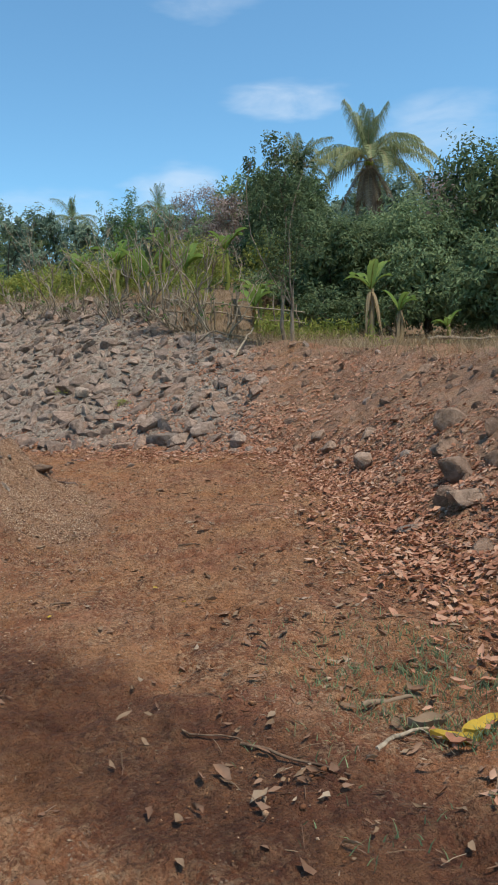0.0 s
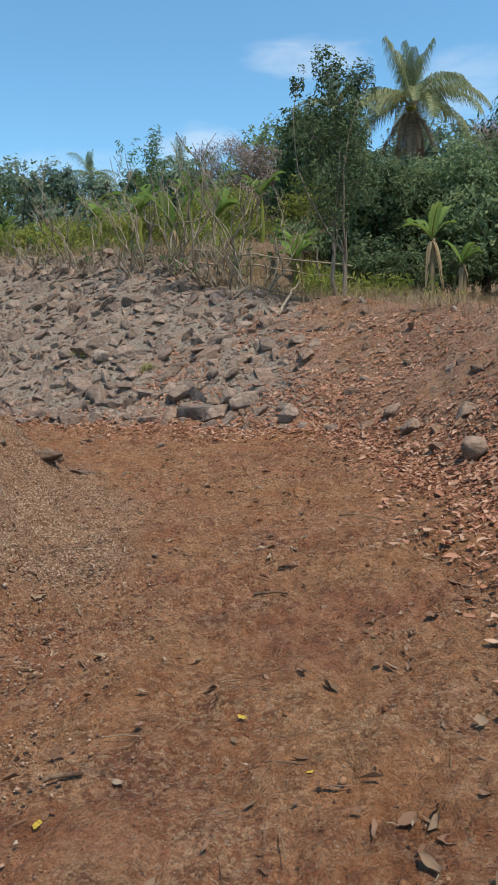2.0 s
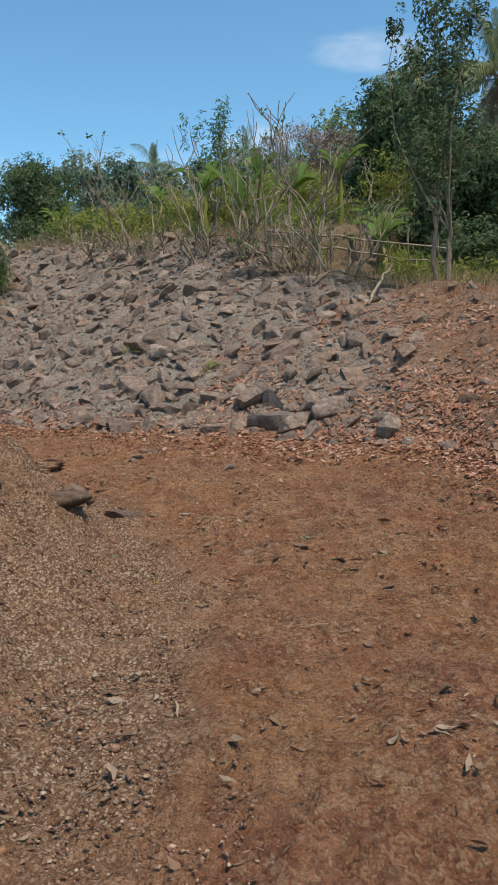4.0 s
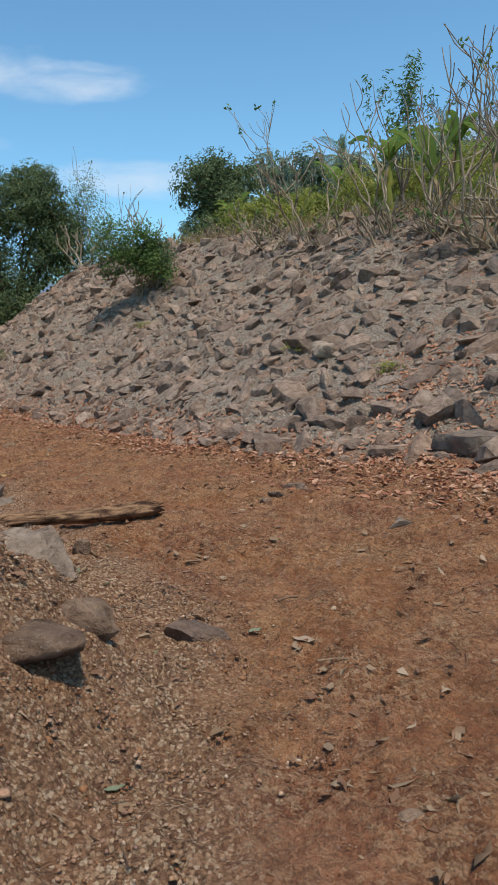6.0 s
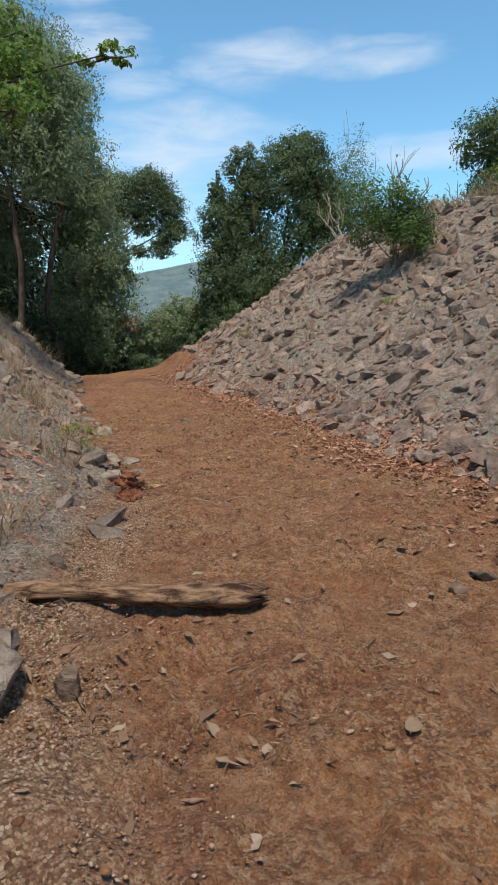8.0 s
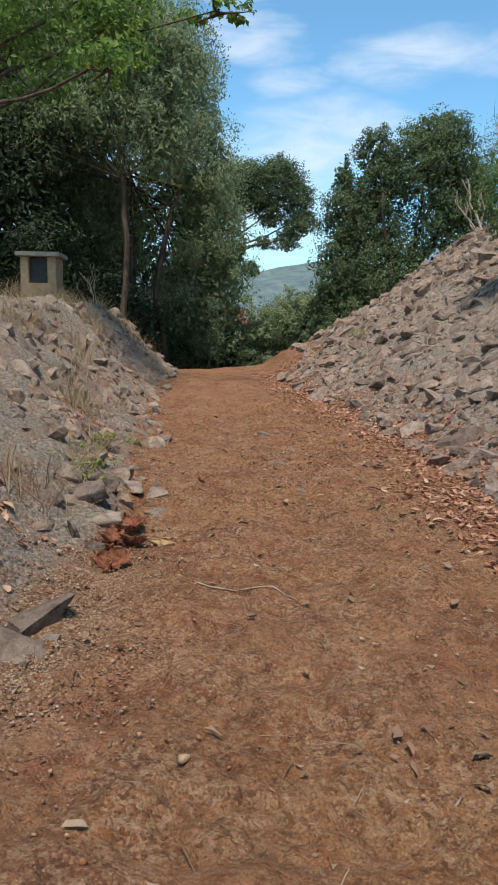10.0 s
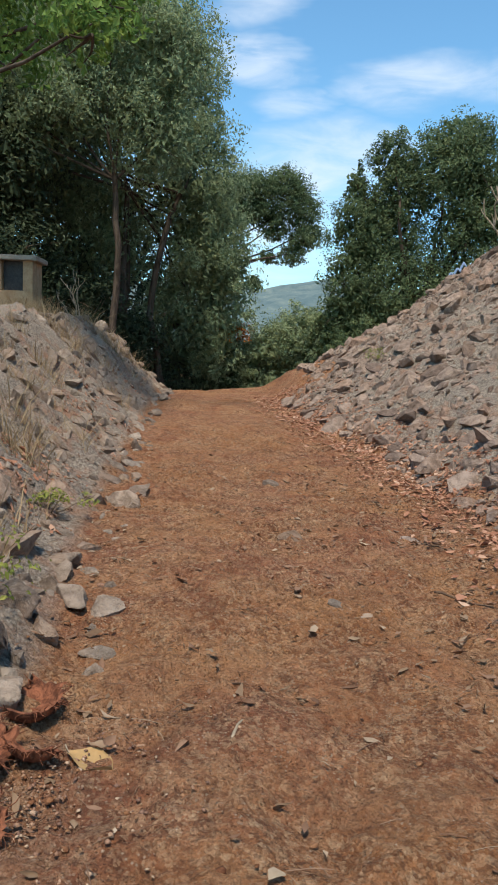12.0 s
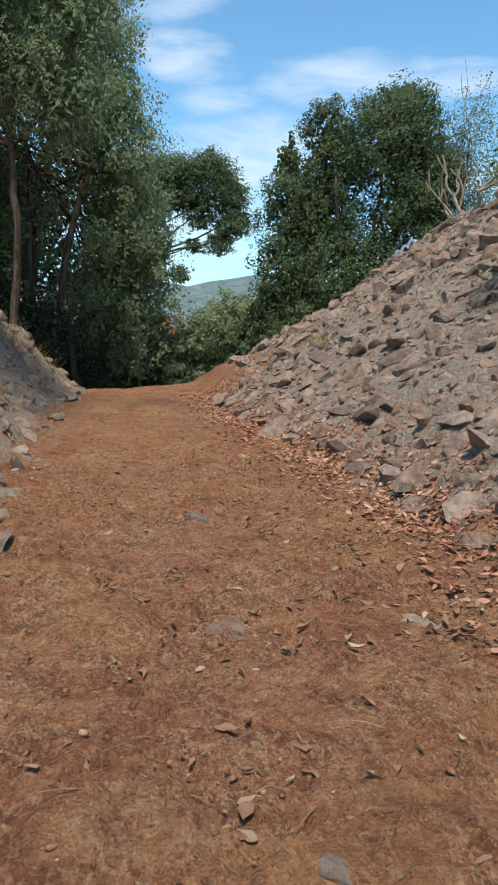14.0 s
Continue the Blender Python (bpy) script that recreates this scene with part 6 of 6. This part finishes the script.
def build_shrine():
    """The small concrete block with two pillars on the low bank's top."""
    ob = thing("concrete_shrine", -23.55, 21.45, 2.26, "small weathered concrete shrine with pillars on the bank top", "shrine", rz=54)

    def box(x0, x1, y0, y1, z0, z1, bevel=0.015):
        bm = bmesh.new()
        bmesh.ops.create_cube(bm, size=1)
        for q in bm.verts:
            q.co = Vector((x0 if q.co.x < 0 else x1, y0 if q.co.y < 0 else y1, z0 if q.co.z < 0 else z1))
        bmesh.ops.bevel(bm, geom=bm.edges[:], offset=bevel, segments=2, affect="EDGES")
        me = bpy.data.meshes.new("block")
        bm.to_mesh(me)
        bm.free()
        return me

    # a thin dark sheet between the pillars stands in for the recess's shade
    for name, dims, mat, label in (("plinth", (-0.50, 0.50, -0.45, 0.45, 0, 0.54), CONCRETE, ""), ("pillar", (-0.49, -0.27, -0.44, -0.1, 0.54, 1.26), CONCRETE, ""),
                                   ("pillar", (0.25, 0.49, -0.44, -0.1, 0.54, 1.26), CONCRETE, ""), ("side_wall", (0.35, 0.488, -0.1, 0.44, 0.54, 1.26), CONCRETE, ""), ("side_wall", (-0.488, -0.35, -0.1, 0.44, 0.54, 1.26), CONCRETE, ""),
                                   ("back_wall", (-0.35, 0.35, 0.25, 0.43, 0.54, 1.26), CONCRETE_DARK, ""),
                                   ("recess_sheet", (-0.268, 0.248, -0.26, -0.20, 0.545, 1.255), RECESS_DARK, "dark sheet for the shade inside the opening"), ("cap_slab", (-0.61, 0.61, -0.56, 0.55, 1.26, 1.38), CONCRETE_DARK, "grey overhanging cap slab")):
        me = box(*dims)
        me.materials.append(mat)
        part(name, me, None, ob, label)


build_shrine()
bare_shrub(-23.4, 22.9, 1.7, 831, "bare pale twiggy shrub beside the concrete shrine", 3, 0.0, 0.02, 0.5)


def build_cloth():
    rng = np.random.default_rng(840)
    n = 14
    u, w = np.meshgrid(np.linspace(-0.5, 0.5, n), np.linspace(-0.5, 0.5, n))
    x = -18.7 + 0.30 * u + 0.55 * w
    y = 32.35 + 0.30 * u - 0.35 * w
    z = ground(x, y) + 0.13 + 0.07 * np.sin(u * 17 + w * 6) + 0.04 * np.sin(w * 21)
    g = Geo()
    q = (np.arange(n - 1)[:, None] * n + np.arange(n - 1)[None]).ravel()
    g.add(np.stack([x, y, z], -1).reshape(-1, 3), np.stack([q, q + 1, q + n + 1, q + n], 1))
    ob = tagged(part("rag", g, CLOTH), "crumpled pale blue rag lying on the stones", "rag")
    ob.modifiers.new("thick", "SOLIDIFY").thickness = 0.008


build_cloth()


def stick(x, y, length, angle, r, label, seed, mat=None, bend=0.05, lift=0.0, name="stick", up=0.0):
    """A dry stick lying on the ground."""
    rng = np.random.default_rng(seed)
    n = 9
    t = np.linspace(-0.5, 0.5, n)
    c, s = math.cos(radians(angle)), math.sin(radians(angle))
    w = bend * length * np.cos(t * 3) + rng.normal(0, 0.01 * length, n)
    px, py = x + t * length * c - w * s, y + t * length * s + w * c
    pz = ground(px, py) + r * 0.7 + lift + up * (t + 0.5)
    g = Geo()
    tube(g, np.stack([px, py, pz], 1), np.linspace(r, r * 0.6, n), 6, lump=0.12, rng=rng)
    return tagged(part(name, g, mat or BARK_PALE), label, "stick")


stick(0.0, 20.6, 1.15, 62, 0.035, "pale crooked stick leaning at the bank's upper edge", 850, up=0.5)
stick(0.12, 2.88, 0.55, -38, 0.008, "dry brown stick at the edge of the damp rut", 851, STICK)
stick(-0.22, 3.12, 0.30, -20, 0.005, "thin dry stick among leaf scraps", 852, STICK)
stick(0.62, 3.06, 0.36, 42, 0.012, "pale peeled stick lying on the grass", 853)
stick(0.62, 3.42, 0.25, 5, 0.016, "pale dry leaf stalk near yellow leaves", 854, DRYLEAF)
stick(-6.57, 15.86, 0.62, 42, 0.006, "long thin dry stalk lying across the road", 855)
stick(-7.55, 16.55, 0.18, 120, 0.008, "short broken stick on the road", 856)
stick(-9.2, 19.9, 0.42, -15, 0.007, "curved dry stick at the road edge", 857, STICK, 0.15)
stick(-4.04, 13.21, 0.30, 70, 0.006, "thin forked twig on the dirt", 858, STICK, 0.12)
stick(-4.10, 13.12, 0.26, 95, 0.005, "thin forked twig on the dirt", 859, STICK, -0.1)
stick(-8.16, 18.87, 0.42, 10, 0.009, "short dry stick on the road", 860, STICK)
stick(-3.25, 11.32, 0.45, 118, 0.0035, "thin pale stalk on the gravel", 861, BARK_PALE, 0.2)
stick(-1.40, 5.12, 0.14, 15, 0.011, "short thick dark stick on the dirt", 862, STICK)
stick(-0.65, 7.23, 0.22, -8, 0.010, "dark dry stick on the dirt", 867, STICK)
stick(-2.66, 12.18, 0.15, 60, 0.008, "short dark stick on the road", 868, STICK)
stick(-3.75, 14.01, 0.18, 100, 0.006, "short dry stick on the road", 869, STICK)
stick(0.2, 9.0, 0.5, -30, 0.010, "brown twig at the edge of the leaf drift", 863, STICK)
stick(5.2, 17.3, 2.0, 20, 0.05, "grey fallen branch lying in dry grass", 864, BARK_GREY, 0.06, 0.1, "fallen_branch")
stick(-0.6, 22.1, 1.6, 12, 0.03, "fallen pole in the dry grass", 865, BARK_GREY, 0.05, 0.1, "fallen_branch")
stick(-6.9, 26.4, 1.3, -20, 0.035, "fallen grey branch below the shrubs", 866, BARK_GREY, 0.1, 0.2, "fallen_branch")


def big_leaf(x, y, length, wide, mat, label, seed, rz=0.0, curl=0.2, name="fallen_leaf"):
    """One larger leaf on the road: a curled blade with its stalk."""
    rng = np.random.default_rng(seed)
    t = np.linspace(0, 1, 9)
    w = wide * np.sin(np.pi * np.clip(t * 0.96 + 0.03, 0, 1)) ** 0.85 / 2 * (1 + 0.07 * rng.normal(size=9))
    s = np.array([-1, -0.55, 0, 0.55, 1])
    X = np.repeat((t - 0.5)[:, None] * length, 5, 1)
    Yv = w[:, None] * s
    Yv = Yv + (0.10 * wide * np.sin(t * 3.1 + seed) + 0.05 * wide * np.sin(t * 7.0 + seed))[:, None]
    Z = curl * length * ((s ** 2)[None] * 0.35 * rng.uniform(0.6, 1.4) + ((t - 0.5) ** 2)[:, None] * rng.uniform(0.2, 0.9)) + rng.normal(0, 0.012 * length, (9, 5)) + 0.06 * length * np.abs(np.sin(t * 6 + seed))[:, None] * (s ** 2)[None] + 0.008
    Z = Z - Z.min() * 0.8 - 0.006
    g = Geo()
    q = (np.arange(8)[:, None] * 5 + np.arange(4)[None]).ravel()
    g.add(np.stack([X, Yv, Z], -1).reshape(-1, 3), np.stack([q, q + 1, q + 6, q + 5], 1))
    ob = thing(name, x, y, ground_at(x, y), label, "leaf", rz=rz)
    part("blade", g, mat, ob)
    k = Geo()
    tube(k, [(-length / 2, 0, Z[0, 2]), (-length * 0.62, 0.01, 0.012), (-length * 0.75, 0.03, 0.008)], 0.014 * length, 5)
    part("stalk", k, BARK_PALE, ob)
    return ob


big_leaf(1.0, 3.14, 0.27, 0.10, YELLOW_LEAF, "large bright yellow leaf on the grass", 870, 30, 0.25)
big_leaf(0.86, 3.05, 0.25, 0.07, YELLOW_LEAF, "large yellow leaf curled on the grass", 871, -25, 0.15)
big_leaf(0.78, 3.22, 0.24, 0.08, DRYLEAF, "tan dry leaf beside yellow leaves", 872, 10, 0.4)
big_leaf(-7.78, 16.0, 0.22, 0.13, OCHRE_LEAF, "ochre dry leaf lying on the road", 873, 20, 0.2)
_LEAF_KINDS = {"p": (GREY_LEAF, "pale grey-brown"), "t": (DRYLEAF, "tan"), "b": (BROWN_LEAF, "dull brown"), "g": (GREEN_LEAF, "faded green"), "y": (YELLOW_LEAF, "small yellow")}


def leaf_row(seed, spots):
    for k, (x, y, size, kind) in enumerate(spots):
        leaf_mat, word = _LEAF_KINDS[kind]
        big_leaf(x, y, size * 0.80, size * (0.42, 0.48, 0.30, 0.44)[k % 4], leaf_mat, word + " fallen leaf lying on the dirt road", seed + k, k * 67.0 + seed, 0.10)


leaf_row(880, ((-2.06, 8.30, 0.13, "p"), (-1.40, 7.32, 0.11, "p"), (-1.70, 6.76, 0.13, "t"), (-1.62, 6.66, 0.07, "y"), (-1.43, 6.91, 0.10, "t"), (-0.78, 5.59, 0.06, "y"), (-0.52, 5.18, 0.05, "y"), (-1.42, 4.88, 0.06, "y"),
               (-1.21, 5.13, 0.07, "p"), (-0.22, 4.94, 0.12, "b"), (-0.20, 4.71, 0.13, "t"), (-0.10, 4.85, 0.11, "b"), (-0.95, 7.2, 0.10, "t"), (-0.15, 6.9, 0.12, "b"), (0.35, 5.0, 0.12, "p"), (0.15, 5.4, 0.11, "t")))
leaf_row(900, ((-2.40, 11.62, 0.15, "p"), (-2.42, 10.84, 0.10, "p"), (-3.25, 12.75, 0.12, "t"), (-2.79, 12.08, 0.10, "p"), (-2.15, 11.17, 0.08, "t"), (-1.77, 10.11, 0.09, "p"), (-2.24, 9.82, 0.06, "y"), (-1.32, 11.10, 0.14, "g"),
               (-1.28, 11.06, 0.10, "g"), (-1.09, 10.41, 0.10, "g"), (-2.13, 10.11, 0.07, "t"), (-1.88, 9.50, 0.12, "t"), (-2.50, 10.7, 0.09, "b"), (-2.55, 10.15, 0.10, "t"), (-2.62, 10.2, 0.09, "g")))
leaf_row(920, ((-3.50, 12.94, 0.06, "p"), (-3.20, 12.48, 0.12, "p"), (-3.22, 12.09, 0.12, "g"), (-2.70, 11.73, 0.10, "g"), (-2.41, 11.57, 0.15, "t"), (-2.43, 11.42, 0.13, "b"), (-2.80, 11.90, 0.11, "p"), (-2.76, 11.95, 0.09, "b"),
               (-2.63, 11.43, 0.07, "p"), (-3.90, 11.99, 0.15, "g"), (-3.78, 11.76, 0.12, "p"), (-3.70, 11.84, 0.13, "g"), (-3.58, 11.89, 0.14, "p"), (-3.66, 11.74, 0.10, "t"), (-2.95, 11.05, 0.12, "g"), (-2.57, 11.37, 0.05, "y"),
               (-2.51, 13.34, 0.15, "t"), (-3.14, 13.35, 0.12, "b")))
leaf_row(940, ((-3.86, 14.38, 0.13, "b"), (-3.12, 13.28, 0.14, "t"), (-3.19, 13.52, 0.13, "p"), (-3.24, 13.44, 0.10, "t"), (-3.49, 12.88, 0.09, "p"), (-4.21, 12.98, 0.11, "p"), (-4.54, 16.10, 0.15, "t"), (-2.91, 13.51, 0.10, "t"),
               (-7.83, 16.07, 0.12, "t"), (-8.22, 18.01, 0.14, "p"), (-9.20, 18.22, 0.13, "t"), (-9.28, 18.30, 0.12, "b"), (-8.87, 18.03, 0.12, "b"), (-8.80, 17.96, 0.11, "t"), (-8.93, 18.08, 0.10, "t"), (-7.95, 18.6, 0.12, "t"),
               (0.65, 4.0, 0.10, "t"), (-0.3, 3.3, 0.08, "t"), (-0.15, 3.2, 0.07, "b"), (0.05, 3.25, 0.09, "t"), (-0.05, 3.12, 0.08, "b"), (0.5, 4.4, 0.10, "b")))


def husk(x, y, r, seed, rz, tip):
    """A torn piece of fibrous coconut husk: a cupped shell with ragged rim and loose fibres."""
    rng = np.random.default_rng(seed)
    n, m = 16, 7
    a = np.linspace(-1.1, 1.1, n)
    b = np.linspace(-0.9, 0.9, m)
    A, B = np.meshgrid(a, b)
    R = r * (1 + 0.10 * rng.normal(size=A.shape) + 0.06 * np.sin(A * 6))
    v = np.stack([R * np.sin(A) * 1.25, R * np.sin(B) * np.cos(A) * 1.0, R * (1 - np.cos(A) * np.cos(B))], -1)
    inner = v * 0.86 + (0, 0, r * 0.13)
    g = Geo()
    q = (np.arange(m - 1)[:, None] * n + np.arange(n - 1)[None]).ravel()
    f = np.stack([q, q + 1, q + n + 1, q + n], 1)
    g.add(v.reshape(-1, 3), f[:, ::-1])
    g.add(inner.reshape(-1, 3), f)
    rim = [*range(n), *range(2 * n - 1, m * n, n), *range(m * n - 2, (m - 1) * n - 1, -1), *range((m - 2) * n, 0, -n)]
    V = np.concatenate([v.reshape(-1, 3)[rim], inner.reshape(-1, 3)[rim]])
    k = np.arange(len(rim))
    g.add(V, np.stack([k, (k + 1) % len(rim), (k + 1) % len(rim) + len(rim), k + len(rim)], 1))
    for _ in range(50):
        p = v.reshape(-1, 3)[rng.choice(rim)]
        d = unit(p - (0, 0, r) + rng.normal(0, r * 0.6, 3)) * r * rng.uniform(0.2, 0.55)
        tube(g, [p, p + d * 0.6, p + d + rng.normal(0, r * 0.08, 3)], 0.0022, 3, 0, False)
    ob = part("coconut_husk", g, HUSK)
    ob.matrix_world = pose(x, y, ground_at(x, y) + 0.012, tip, 0, rz)
    return tagged(ob, "torn reddish-brown fibrous coconut husk at the road edge", "coconut husk", "coconut husks at the road edge")


for _k, (_x, _y, _r, _z, _t) in enumerate(((-8.28, 16.02, 0.10, 20, 25), (-8.15, 15.92, 0.09, 80, -30), (-8.0, 15.68, 0.11, 140, 20), (-7.85, 15.55, 0.10, 10, -25), (-7.62, 15.5, 0.11, 60, 30), (-7.55, 15.42, 0.09, 170, -40), (-7.9, 15.8, 0.09, 220, 35))):
    husk(_x, _y, _r, 940 + _k, _z, _t)


def build_green_grass():
    rng = np.random.default_rng(960)
    n = 4200
    x = np.concatenate([rng.normal(0.95, 0.30, n // 2), rng.normal(0.75, 0.35, n // 2)])
    y = np.concatenate([rng.normal(2.75, 0.28, n // 2), rng.normal(3.75, 0.45, n // 2)])
    ok = rng.random(n) < ease(bumps(x * 4, y * 4, 61) + 0.55)
    x, y = x[ok], y[ok]
    k = len(x)
    h = rng.uniform(0.015, 0.06, k)
    a = rng.uniform(0, 6.3, k)
    s = np.stack([np.cos(a), np.sin(a), 0 * a], 1) * 0.003
    p = np.stack([x, y, ground(x, y) - 0.004], 1)
    w = rng.normal(0, 0.6, (k, 2)) * h[:, None]
    m = p + np.stack([w[:, 0] * 0.4, w[:, 1] * 0.4, h * 0.6], 1)
    t = p + np.stack([w[:, 0], w[:, 1], h], 1)
    g = Geo()
    q = np.arange(k)[:, None] * 5
    g.add(np.stack([p - s, p + s, m + s * 0.8, m - s * 0.8, t], 1).reshape(-1, 3), np.concatenate([q, q + 1, q + 2, q + 3], 1))
    g.f.append(np.concatenate([q + 3, q + 2, q + 4], 1))
    g.m.append(np.zeros(k, np.int32))
    tagged(part("short_grass", g, GREY_GREEN, None, "sparse short green grass on the road edge", smooth=False), "", "grass", kind="stuff")


build_green_grass()
